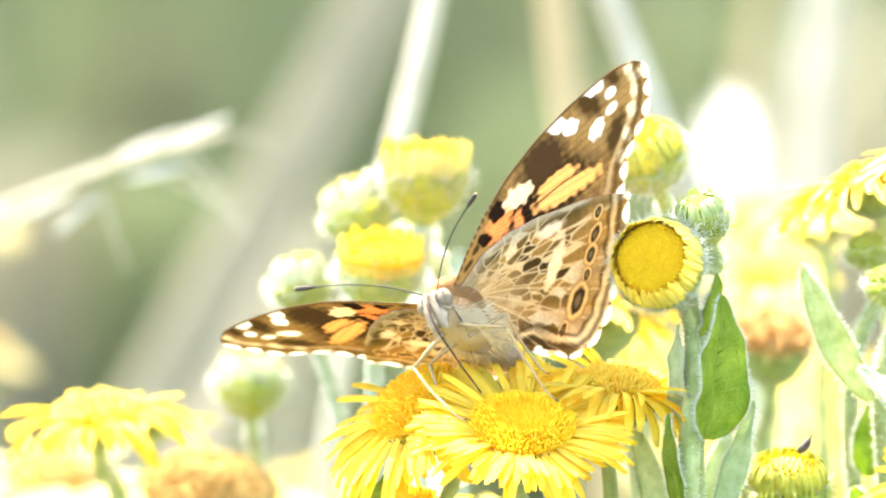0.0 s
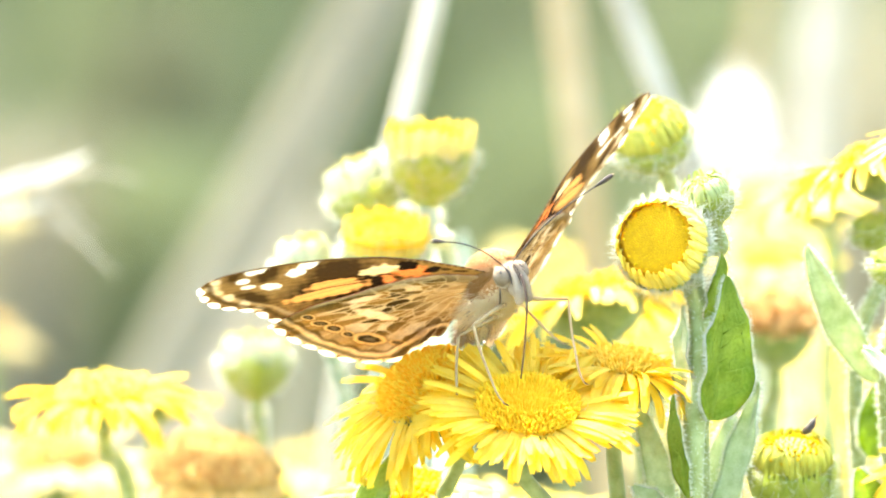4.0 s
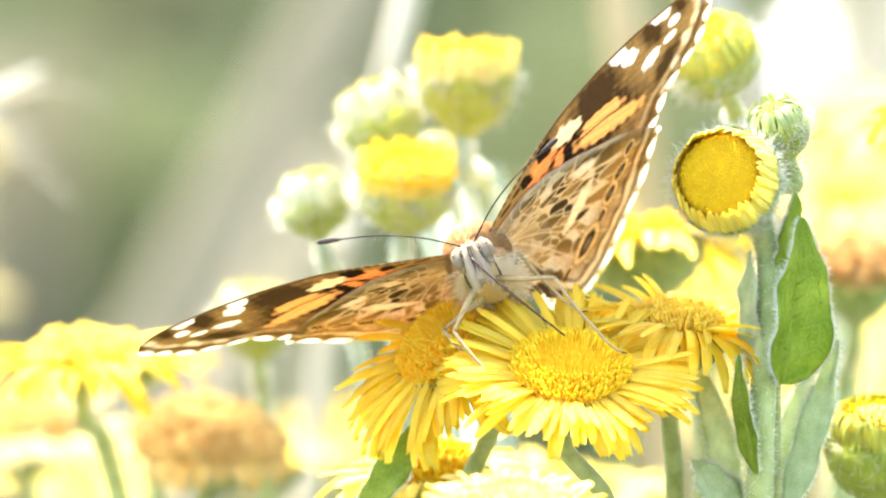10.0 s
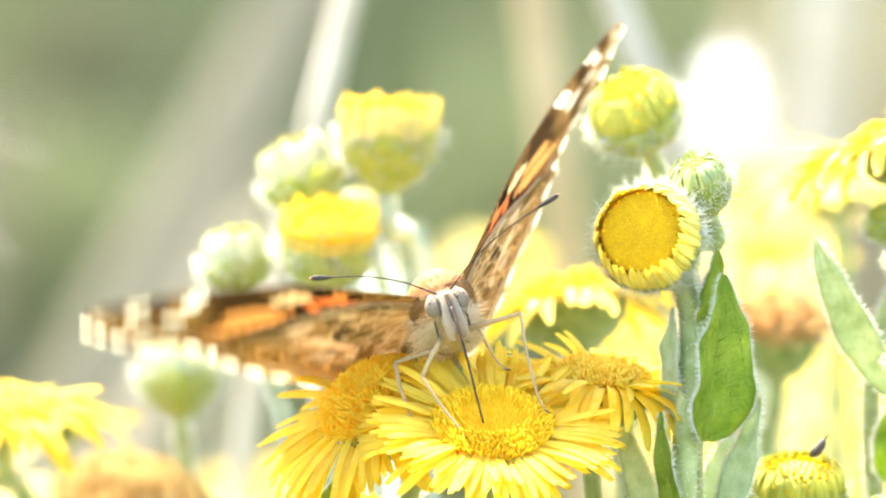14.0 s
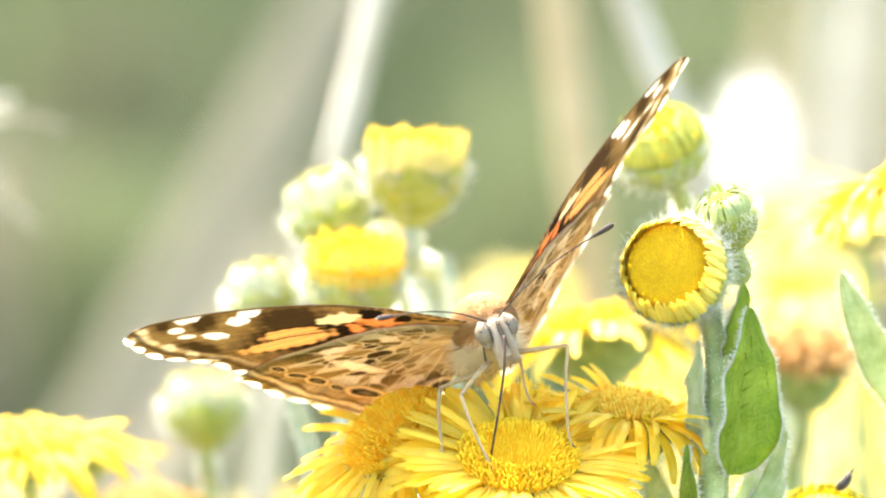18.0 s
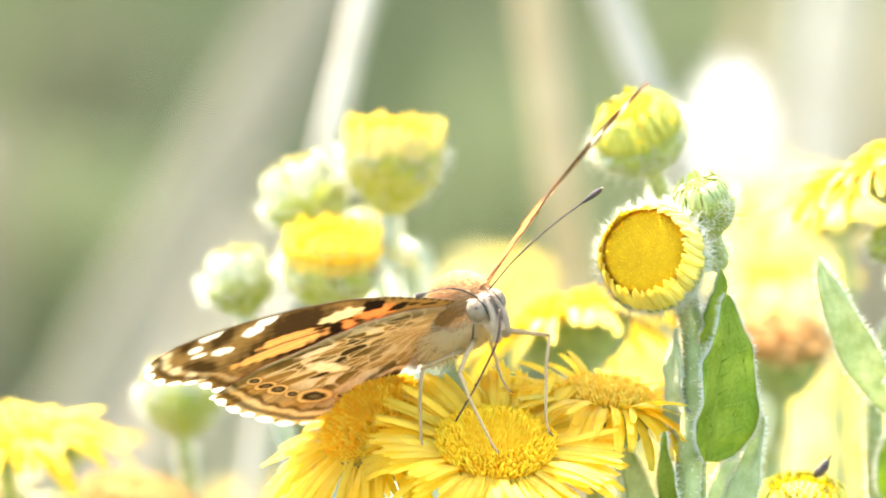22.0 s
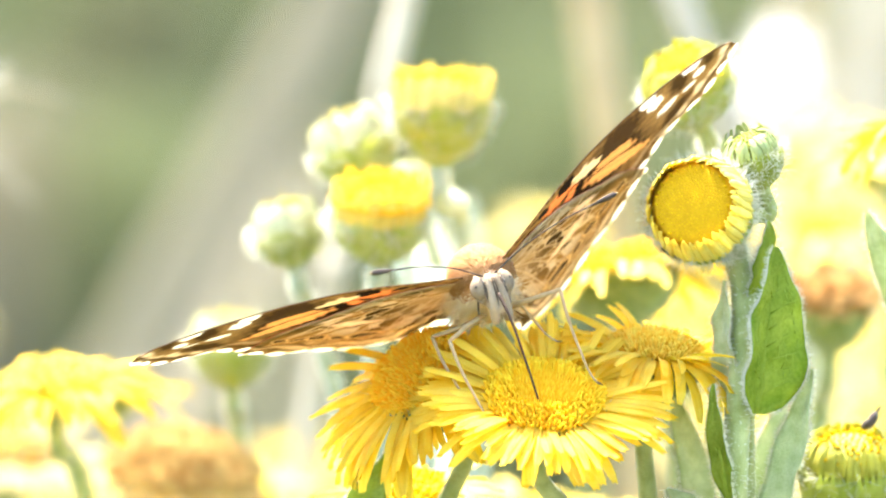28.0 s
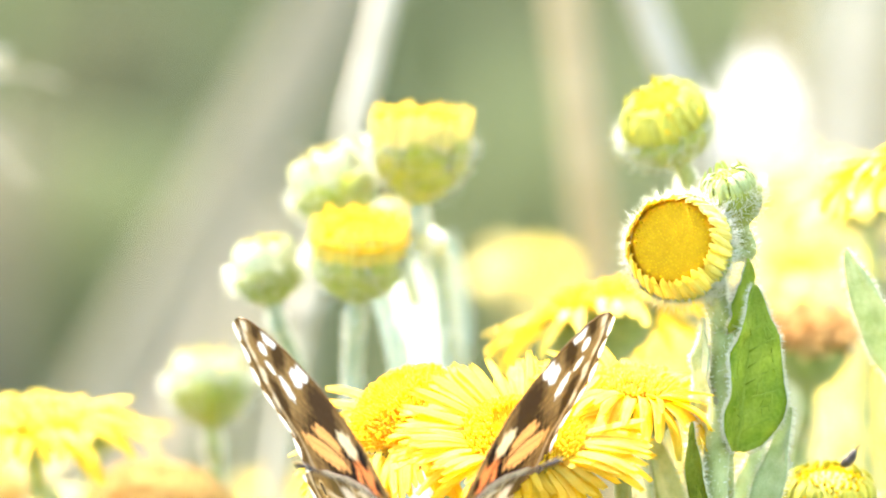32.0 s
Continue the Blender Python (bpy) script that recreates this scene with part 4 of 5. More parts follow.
def line_on(col, x, y, pts, width, colour, strength=1.0):
    """A vein along a bent line."""
    d = np.full(x.shape, 1e9)
    for (x0, y0), (x1, y1) in zip(pts, pts[1:]):
        dx, dy = x1 - x0, y1 - y0
        t = np.clip(((x - x0) * dx + (y - y0) * dy) / (dx * dx + dy * dy), 0, 1)
        d = np.minimum(d, np.hypot(x - x0 - t * dx, y - y0 - t * dy))
    w = (np.clip(1.4 - d / width, 0, 1) * strength)[:, None]
    return col * (1 - w) + np.array(colour) * w


BROWN, UMBER, BLACK, CREAM, WHITE = tone(146, 112, 66), tone(74, 53, 29), tone(34, 22, 14), tone(255, 226, 182), tone(252, 251, 248)
ORANGE, AMBER, TAN = tone(250, 146, 82), tone(246, 176, 104), tone(154, 120, 68)


def fore_under(x, y, edge, along):
    """The underside of a forewing: orange and black towards the body, brown with white marks at the tip."""
    grain = np.sin(x * 9.1 + 3 * np.sin(y * 4.3)) * np.sin(y * 8.3 + 2 * np.sin(x * 3.1))
    col = np.tile(BROWN, (len(x), 1)) * (1 + 0.18 * grain[:, None])
    patch = np.clip(np.sin(x * 1.9 + 1.2 * np.sin(y * 1.6)) * np.sin(y * 2.1 + 1.4 * np.sin(x * 1.2)) * 2.5, 0, 1)[:, None]
    col = col * (1 - 0.38 * patch) + UMBER * 0.38 * patch
    col = blot(col, x, y, 3.5, 0.4, 5.5, 3.2, 0, TAN, 0.5)
    for cx, cy, rx, ry in ((5.0, 2.0, 0.7, 0.4), (3.2, 1.6, 0.8, 0.35), (4.2, 0.2, 1.0, 0.5)):
        col = blot(col, x, y, cx, cy, rx, ry, 0, UMBER, 0.3)
    col = blot(col, x, y, 14.6, -2.6, 6.4, 3.6, -28, tone(56, 38, 22), 0.25)
    col = blot(col, x, y, 16.8, 0.9, 3.2, 2.8, -12, tone(70, 50, 31), 0.3)
    col = blot(col, x, y, 8.6, 1.0, 2.1, 1.6, 14, ORANGE, 0.16)
    col = blot(col, x, y, 10.6, -1.2, 1.3, 0.8, 30, ORANGE, 0.2)
    col = blot(col, x, y, 9.6, 2.5, 1.3, 1.15, 0, BLACK, 0.16)
    col = blot(col, x, y, 6.4, 1.7, 0.8, 1.1, 20, BLACK, 0.18)
    col = blot(col, x, y, 12.2, -1.4, 1.7, 1.1, 30, BLACK, 0.2)
    col = blot(col, x, y, 12.3, 1.0, 2.0, 1.3, -30, CREAM, 0.14)
    col = blot(col, x, y, 16.2, -2.6, 2.7, 0.95, -26, AMBER, 0.14)
    col = blot(col, x, y, 16.2, -4.6, 4.6, 1.2, -31, AMBER, 0.14)
    col = line_on(col, x, y, ((12.5, -2.0), (16.5, -3.6), (20.5, -5.9)), 0.13, UMBER)
    col = blot(col, x, y, 26.6, -2.6, 5.6, 5.4, -20, tone(150, 118, 74), 0.3)
    col = blot(col, x, y, 24.6, 0.4, 1.3, 2.2, 0, UMBER, 0.4)
    col = blot(col, x, y, 28.3, 0.0, 0.9, 1.4, 0, UMBER, 0.5)
    col = blot(col, x, y, 24.0, -5.6, 2.6, 1.0, 28, UMBER, 0.4)
    col = blot(col, x, y, 20.6, 2.3, 0.95, 1.45, 24, WHITE, 0.14)
    col = blot(col, x, y, 21.5, 0.4, 1.05, 0.85, 0, WHITE, 0.14)
    col = blot(col, x, y, 23.1, -3.0, 1.35, 0.9, 24, WHITE, 0.14)
    col = blot(col, x, y, 26.2, 1.1, 1.4, 0.8, -28, WHITE, 0.15)
    col = blot(col, x, y, 26.9, -1.2, 0.75, 0.62, 0, WHITE, 0.16, 0)
    col = blot(col, x, y, 25.7, -2.8, 0.85, 0.62, 0, WHITE, 0.16, 0)
    for cx, cy in ((30.2, -0.9), (30.0, -2.5), (28.8, -3.9), (27.0, -5.4), (24.6, -7.0), (22.4, -8.6)):
        col = blot(col, x, y, cx, cy, 0.85, 0.6, 50, tone(222, 202, 174), 0.35)
    for k in range(9):
        t = k / 8
        ex, ey = 20.5 + 10.5 * t, -10.5 + 7.6 * t
        col = line_on(col, x, y, ((7 + 4 * t, 0.5 + 1.4 * t), (ex, ey)), 0.09, UMBER, 0.35)
    # costa with pale rungs, and the toothed white fringe outside
    top = np.interp(x, [p[0] for p in FORE_TOP], [p[1] for p in FORE_TOP])
    w = np.clip(1.3 - (top - y) / 0.4, 0, 1)[:, None]
    col = col * (1 - w) + np.where((np.sin(x * 7)[:, None] > 0.3) & (x[:, None] < 10), tone(140, 112, 74), tone(92, 68, 38)) * w
    return fringe(col, x, y, edge, along)


def fringe(col, x, y, edge, along):
    """The white fringe, cut by a dark wedge at each vein; along runs from 0 to 1 over every tooth."""
    tooth = np.abs(np.sin(math.pi * along))
    dark = np.clip(1.3 - np.abs(edge - 1.45) / 0.4, 0, 1)[:, None] * 0.75
    col = col * (1 - dark) + UMBER * dark
    pale = np.clip(1.3 - np.abs(edge - 2.3) / 0.35, 0, 1)[:, None] * 0.25
    col = col * (1 - pale) + CREAM * pale
    band = (np.clip((0.2 + 0.75 * tooth - edge) / 0.2 + 0.5, 0, 1) * np.clip((tooth - 0.10) / 0.12, 0, 1))[:, None]
    notch = (np.clip((1.0 - edge) / 0.2, 0, 1) * np.clip((0.18 - tooth) / 0.12, 0, 1))[:, None]
    col = col * (1 - notch) + tone(84, 62, 36) * notch
    return col * (1 - band) + WHITE * band


def hind_under(x, y, edge, along):
    """The underside of a hindwing: dark and pale cells in a net of cream veins, a buff band with eyespots and a white fringe."""
    net = random.Random(3)
    ang, far = np.arctan2(y - 1.0, x + 1.0), np.hypot(x + 1.0, y - 1.0)
    wob = 0.25 * np.sin(x * 1.7 + y) + 0.2 * np.sin(y * 2.3 - x * 0.7)
    seeds = [(net.uniform(-1.7, -0.15), net.uniform(0.5, 17.5)) for _ in range(170)]
    dark, olive, tan, pale = tone(66, 48, 24), tone(104, 80, 40), tone(140, 108, 58), tone(196, 178, 146)
    kinds = [net.choice((dark, dark, olive, olive, tan, tan, tan, pale)) for _ in seeds]
    d1, d2, which = np.full(x.shape, 1e9), np.full(x.shape, 1e9), np.zeros(x.shape, dtype=int)
    for i, (a, r) in enumerate(seeds):
        d = np.hypot((ang - a) * (2.0 + r * 0.8) * 1.25 + wob * 0.3, (far - r + wob) * 0.62)
        near = d < d1
        d2 = np.where(near, d1, np.minimum(d2, d))
        which, d1 = np.where(near, i, which), np.where(near, d, d1)
    col = np.array(kinds)[which]
    grain = np.sin(x * 9.1 + 2.5 * np.sin(y * 5.3)) * np.sin(y * 8.3 + 2 * np.sin(x * 4.1))
    col = col * (1 + 0.2 * grain[:, None])
    w = (np.clip(1.35 - (d2 - d1) / 0.15, 0, 1) * 0.9)[:, None]
    col = col * (1 - w) + tone(206, 182, 140) * w
    top = np.interp(x, [p[0] for p in HIND_TOP], [p[1] for p in HIND_TOP])
    w = (np.clip(1.4 - (top - y) / 0.9, 0, 1) * 0.55)[:, None]
    col = col * (1 - w) + tone(196, 180, 156) * w
    col = blot(col, x, y, 1.2, -3.6, 3.4, 5.0, 0, tone(164, 134, 90), 0.7)
    # the buff band inside the margin
    w = (np.clip(1.5 - np.abs(edge - 4.0) / 1.9, 0, 1) * 0.8 * np.clip((x - 3.0) / 3.0, 0, 1))[:, None]
    buff = tone(160, 120, 62) * (1 + 0.15 * grain[:, None]) * (1 - 0.3 * np.clip(np.sin(x * 1.9 + y * 1.3), 0, 1)[:, None])
    col = col * (1 - w) + buff * w
    col = blot(col, x, y, 8.8, -9.3, 2.6, 0.85, 22, tone(236, 204, 166), 0.2)
    col = blot(col, x, y, 11.6, -5.8, 1.8, 0.8, -40, tone(214, 196, 170), 0.3)
    for px, py in ((1, -14), (3.4, -19.4), (7, -19.6), (10.5, -18.4), (14, -16.4), (17, -14), (18.6, -12)):
        col = line_on(col, x, y, ((1.2, -1.4), (1.2 + (px - 1.2) * 0.4, -1.4 + (py + 1.4) * 0.33), (px, py)), 0.11, tone(204, 178, 134), 0.7)
    for cx, cy, r in ((16.2, -10.2, 0.7), (14.2, -11.8, 1.0), (12.2, -13.1, 0.95), (10.2, -14.2, 0.7), (7.4, -15.2, 1.6), (4.0, -15.8, 0.8)):
        col = blot(col, x, y, cx, cy, r * 1.5, r * 1.0, 26, tone(96, 66, 30), 0.12, 0.06)
        col = blot(col, x, y, cx, cy, r * 1.38, r * 0.88, 26, tone(214, 174, 112), 0.12, 0.06)
        col = blot(col, x, y, cx, cy, r * 1.0, r * 0.56, 26, tone(52, 36, 22), 0.14, 0.08)
        col = blot(col, x, y, cx, cy, r * 0.5, r * 0.26, 26, tone(112, 92, 66), 0.4, 0.1)
    for at_edge, wide, shade, deep in ((2.8, 0.34, tone(84, 60, 28), 0.85), (2.1, 0.25, tone(226, 192, 136), 0.4)):
        w = (np.clip(1.3 - np.abs(edge - at_edge - 0.22 * np.sin(x * 2.4)) / wide, 0, 1) * deep)[:, None]
        col = col * (1 - w) + shade * w
    return fringe(col, x, y, edge, along)


def fore_upper(x, y, edge, along):
    """The upper side of a forewing: orange with a black tip and white marks."""
    col = np.tile(tone(196, 104, 46), (len(x), 1))
    col = blot(col, x, y, 26, -1, 10, 7.5, 0, BLACK, 0.12)
    for cx, cy, rx, ry, a in ((14.5, 0.5, 2.0, 2.6, 20), (9.5, 2.6, 1.0, 1.6, 10), (18, -6, 1.6, 1.1, 20), (12, -5.8, 1.3, 0.9, 10), (6, 2.6, 0.7, 1.1, 10)):
        col = blot(col, x, y, cx, cy, rx, ry, a, BLACK, 0.2)
    col = blot(col, x, y, 2, -0.5, 3.5, 2.5, -20, UMBER, 0.6)
    for cx, cy, rx, ry in ((20.6, 2.2, 1.3, 1.6), (22.8, -2.4, 1.3, 0.8), (25.6, 0.8, 1.1, 0.7), (26.2, -1.6, 0.6, 0.45), (25.2, -3.0, 0.6, 0.45)):
        col = blot(col, x, y, cx, cy, rx, ry, 20, WHITE, 0.16)
    top = np.interp(x, [p[0] for p in FORE_TOP], [p[1] for p in FORE_TOP])
    w = np.clip(1.6 - (top - y) / 0.5, 0, 1)[:, None]
    col = col * (1 - w) + UMBER * w
    return fringe(col, x, y, edge, along)


def hind_upper(x, y, edge, along):
    """The upper side of a hindwing: orange with rows of dark spots and a brown root."""
    col = np.tile(tone(196, 108, 50), (len(x), 1))
    col = blot(col, x, y, 2, -4, 5, 5, 0, tone(140, 92, 54), 0.6)
    for r in (0.75, 0.62, 0.9):
        for cx, cy in ((16.0, -11.9), (13.8, -13.5), (11.6, -14.9), (9.0, -16.2), (6.0, -17.0)):
            k = {0.75: 1.0, 0.62: 1.09, 0.9: 0.62}[r]
            col = blot(col, x, y, cx * k, cy * k, r, r * 0.8, 30, BLACK, 0.2)
    return fringe(col, x, y, edge, along)


def scale_mat():
    """Scaled wing membrane: its colours lie on the mesh, and light comes through."""
    m = bpy.data.materials.new("wing_scales")
    m.use_nodes = True
    n, l = m.node_tree.nodes, m.node_tree.links
    bsdf, src = n["Principled BSDF"], n.new("ShaderNodeVertexColor")
    src.layer_name = "scales"
    tex, nz, mul = n.new("ShaderNodeTexCoord"), n.new("ShaderNodeTexNoise"), n.new("ShaderNodeMixRGB")
    nz.inputs["Scale"].default_value, nz.inputs["Detail"].default_value = 2600, 3
    l.new(tex.outputs["Object"], nz.inputs["Vector"])
    span = n.new("ShaderNodeMapRange")
    span.inputs["To Min"].default_value, span.inputs["To Max"].default_value = 0.7, 1.3
    l.new(nz.outputs[0], span.inputs["Value"])
    mul.blend_type, mul.inputs[0].default_value = "MULTIPLY", 1.0
    l.new(src.outputs[0], mul.inputs[1])
    l.new(span.outputs[0], mul.inputs[2])
    l.new(mul.outputs[0], bsdf.inputs["Base Color"])
    bsdf.inputs["Roughness"].default_value = 0.9
    bsdf.inputs["Specular IOR Level"].default_value = 0.05
    glow, mix = n.new("ShaderNodeBsdfTranslucent"), n.new("ShaderNodeMixShader")
    deep = n.new("ShaderNodeVertexColor")
    deep.layer_name = "through"
    l.new(deep.outputs[0], glow.inputs[0])
    l.new(deep.outputs[1], mix.inputs[0])
    l.new(bsdf.outputs[0], mix.inputs[1])
    l.new(glow.outputs[0], mix.inputs[2])
    l.new(mix.outputs[0], n["Material Output"].inputs[0])
    return m


SCALES = scale_mat()


def wing(name, top, low, under, upper, side, parent, label, nx=290, ny=120, lift=0.0, outer=0.5):
    """A thin, slightly arched wing; side 1 is its right wing, -1 its left. Its outer margin is scalloped."""
    tx, ty = zip(*top)
    lx, ly = zip(*low)
    xs = np.linspace(0, top[-1][0], nx)
    # the outer margin, with its length counted in teeth
    mx = np.linspace(top[-1][0] * (0.58 if top is FORE_TOP else 0.0), top[-1][0], 90)
    my = np.interp(mx, lx, ly)
    teeth = np.concatenate([[0], np.cumsum(np.hypot(np.diff(mx), np.diff(my)))]) / (2.5 if top is FORE_TOP else 3.0)
    grid_x, grid_y = [], []
    for x in xs:
        hi, lo = np.interp(x, tx, ty), np.interp(x, lx, ly)
        notch = 0.45 * (1 - abs(math.sin(math.pi * np.interp(x, mx, teeth)))) if x > top[-1][0] * outer else 0.0
        lo = min(lo + notch * min(1, (hi - lo) / 3), hi - 0.02)
        grid_x.append(np.full(ny, x))
        grid_y.append(lo + (hi - lo) * np.linspace(0, 1, ny))
    x, y = np.concatenate(grid_x), np.concatenate(grid_y)
    # distance to the outer margin, taken across it
    gap = np.hypot(x[:, None] - mx[None, :], y[:, None] - my[None, :])
    edge, along = gap.min(axis=1), teeth[gap.argmin(axis=1)]
    arch = 0.012 * x * (22 - x) * 0.25 + 0.10 * np.sin(y * 1.1 + x * 0.25) + lift
    verts, colours = [], []
    for sgn, paint in ((1, upper), (-1, under)):
        col = np.clip(paint(x, y, edge, along), 0, 1)
        verts.append(np.stack([side * x, y, arch + sgn * 0.05], axis=1) * MM)
        colours.append(col)
    n = nx * ny
    faces = []
    for i in range(nx - 1):
        for k in range(ny - 1):
            a = i * ny + k
            q = (a, a + ny, a + ny + 1, a + 1)
            faces.append(q if side > 0 else q[::-1])
            q = tuple(n + v for v in q)
            faces.append(q[::-1] if side > 0 else q)
        for k in (0, ny - 1):
            a = i * ny + k
            q = (a, a + ny, n + a + ny, n + a)
            faces.append(q if (k == 0) != (side > 0) else q[::-1])
    ob = shape(name, np.concatenate(verts).tolist(), faces, SCALES, parent, label)
    layer = ob.data.color_attributes.new("scales", "FLOAT_COLOR", "POINT")
    rgba = np.ones((2 * n, 4), dtype=np.float32)
    rgba[:, :3] = np.concatenate(colours)
    layer.data.foreach_set("color", rgba.ravel())
    # what shines through takes its colour from the underside; pale scales and the fringe let most light pass
    thin = 0.17 + 0.15 * colours[1].mean(axis=1) + 0.15 * np.clip(2.0 - edge / 0.5, 0, 1)
    rgba[:, 3] = np.concatenate([thin, thin])
    deep = ob.data.color_attributes.new("through", "FLOAT_COLOR", "POINT")
    rgba[:n, :3], rgba[n:, :3] = (0.92, 0.88, 0.80), np.clip(colours[1] * (1.2, 1.03, 0.69), 0, 0.95)
    deep.data.foreach_set("color", rgba.ravel())
    return ob


def fur_on(rng, count, centre, radii, length, low=-1.0, high=1.0, back=0.3, r=0.00004):
    """Fine hairs on a rounded body, brushed backwards."""
    pieces = []
    while len(pieces) < count:
        d = Vector((rng.gauss(0, 1), rng.gauss(0, 1), rng.gauss(0, 1))).normalized()
        if not low <= d.z <= high:
            continue
        p = Vector((centre[i] + d[i] * radii[i] for i in range(3)))
        o = (d + Vector((0, -back, 0)) + Vector((rng.uniform(-1, 1), rng.uniform(-1, 1), rng.uniform(-1, 1))) * 0.35).normalized()
        pieces.append(spike(p * MM, (p + o * length * rng.uniform(0.6, 1.2)) * MM, r))
    return join(pieces)


def scaled(geo):
    return [Vector(v) * MM for v in geo[0]], geo[1]


def make_butterfly():
    rng = random.Random(8)
    ob = thing("butterfly", Matrix.Identity(4), "orange, black and white patterned butterfly feeding with open wings", "butterfly")
    parts = {"wings": []}
    for side in (1, -1):
        f = wing("forewing", FORE_TOP, FORE_LOW, fore_under, fore_upper, side, ob, "orange and dark brown forewing with white spots", outer=0.56)
        h = wing("hindwing", HIND_TOP, HIND_LOW, hind_under, hind_upper, side, ob, "marbled brown hindwing with a row of eyespots", 220, 190, -0.28, 0.0)
        parts["wings"] += [(f, side), (h, side)]
    shape("thorax", *scaled(ellipsoid((0, 0.5, 0.5), 2.3, 3.8, 2.5)), BODY, ob)
    shape("mantle", *scaled(ellipsoid((0, 1.6, 1.5), 2.9, 3.5, 3.0)), MANTLE, ob, "ginger furry back")
    shape("abdomen", *scaled(tube(glide([(0, -2, 0.5), (0, -5, 0.3), (0, -8, 0.4), (0, -11, 0.6)], 5), [1.5, 1.6, 1.7, 1.7, 1.7, 1.65, 1.6, 1.55, 1.5, 1.4, 1.3, 1.15, 0.95, 0.7, 0.45, 0.2], 14)), FACE, ob, "brown furry abdomen")
    for name, geo, mat, lab in (("back_fur", fur_on(rng, 8000, (0, 1.6, 1.5), (2.9, 3.5, 3.0), 0.5, -0.3, 1.0, 1.3, 0.00006), FUR, "ginger fur on the back"),
                                ("root_fur", fur_on(rng, 1100, (0, -1.2, 0.3), (2.5, 4.2, 2.3), 2.2, -0.8, 0.5, 0.9, 0.00005), FUR_GREY, "long pale fur at the wing roots"),
                                ("breast_fur", fur_on(rng, 5000, (0, 0.6, 0.4), (2.3, 3.8, 2.45), 0.7, -1.0, 0.05, 0.9, 0.00006), FUR_GREY, "cream fur on the breast"),
                                ("abdomen_fur", fur_on(rng, 900, (0, -5.5, 0.4), (1.6, 4.8, 1.6), 0.9), FUR_HEAD, "brownish fur")):
        shape(name, *geo, mat, ob, lab)["kind"] = "stuff"
    head = shape("head", *scaled(ellipsoid((0, 4.8, -0.1), 1.40, 1.25, 1.45)), FACE, ob)
    shape("muzzle", *scaled(ellipsoid((0, 4.7, -1.3), 1.1, 1.1, 1.5)), FACE, head)
    shape("head_fur", *fur_on(rng, 900, (0, 4.8, -0.2), (1.40, 1.25, 1.5), 0.4, -1, 1, -0.2), FUR_HEAD, head)["kind"] = "stuff"
    for s in (1, -1):
        eye = shape("eye", *scaled(ellipsoid((s * 1.15, 4.95, 0.15), 0.92, 1.05, 1.12, 20, 14)), EYE, ob, "grey-beige compound eye")
        # a fixed dark bead imitates the pseudopupil, which is only an optical effect
        shape("eye_spot", *scaled(ellipsoid((s * 1.62, 5.78, 0.32), 0.14, 0.10, 0.17, 10, 8)), STRIPE, eye, "dark spot in the eye")
        # pale rim behind the eye, dark line before it
        ring = [0.3142 * k for k in range(21)]
        shape("eye_rim", *scaled(tube([(s * (1.30 - 0.25 * math.cos(a)), 4.75 + 0.75 * math.cos(a), 0.15 + 1.16 * math.sin(a)) for a in ring], [0.17] * 21, 6)), PALP, ob, "pale rim round the eye")
        shape("eye_line", *scaled(tube(glide([(s * 0.98, 5.70, 1.05), (s * 0.90, 6.02, 0.3), (s * 0.92, 5.90, -0.6), (s * 0.98, 5.5, -1.3)], 5), [0.03 + 0.10 * math.sin(k * 0.2) for k in range(16)], 6)), STRIPE, ob, "dark line between eye and palp")
        palp = shape("palp", *scaled(tube(glide([(s * 0.62, 4.2, -3.1), (s * 0.58, 5.25, -2.0), (s * 0.50, 5.85, -0.6), (s * 0.38, 6.05, 0.9)], 5), [0.40, 0.44, 0.46, 0.47, 0.47, 0.46, 0.45, 0.44, 0.42, 0.40, 0.37, 0.33, 0.28, 0.22, 0.15, 0.06], 12)), PALP, ob, "pale upcurved palp")
        shape("palp_fur", *join([fur_on(rng, 160, (s * 0.5, y, z), (0.44, 0.42, 0.55), 0.25, -1, 1, 0.3, 0.000035) for y, z in ((4.8, -2.6), (5.3, -1.9), (5.6, -1.2), (5.8, -0.5), (5.95, 0.2))]), FUR_PALP, palp)["kind"] = "stuff"
        shape("palp_stripe", *scaled(tube(glide([(s * 0.12, 5.1, -2.7), (s * 0.14, 5.75, -1.7), (s * 0.12, 6.15, -0.5), (s * 0.08, 6.2, 0.7)], 5), [0.05] * 16, 5)), STRIPE, ob, "brown stripe between the palps")
        # a dark seam that lies in the fur of the breast
        seam = [Vector((s * 0.52, 0.80 - 0.09 * k, -0.28 - 0.09 * k)).normalized() for k in range(8)]
        shape("breast_stripe", *scaled(tube([(d.x * 2.75, 0.6 + d.y * 4.25, 0.4 + d.z * 2.95) for d in seam], [0.03, 0.07, 0.09, 0.10, 0.10, 0.08, 0.06, 0.02], 6)), STRIPE, ob, "dark stripe down the breast")
        line = glide([(s * 0.55, 5.3, 1.1), (s * 3.5, 8.0, 2.3), (s * 7.2, 10.7, 3.1), (s * 10.6, 12.6, 3.4)], 7)
        ant = shape("antenna", *scaled(tube(line, [0.075] * len(line), 6)), DARK, ob, "thin dark antenna")
        e, w = line[-1], (line[-1] - line[-3]).normalized()
        shape("club", *scaled(tube([e - w * 0.8, e, e + w * 0.7, e + w * 1.3, e + w * 1.6], [0.10, 0.22, 0.28, 0.25, 0.1], 8)), DARK, ant, "dark club")
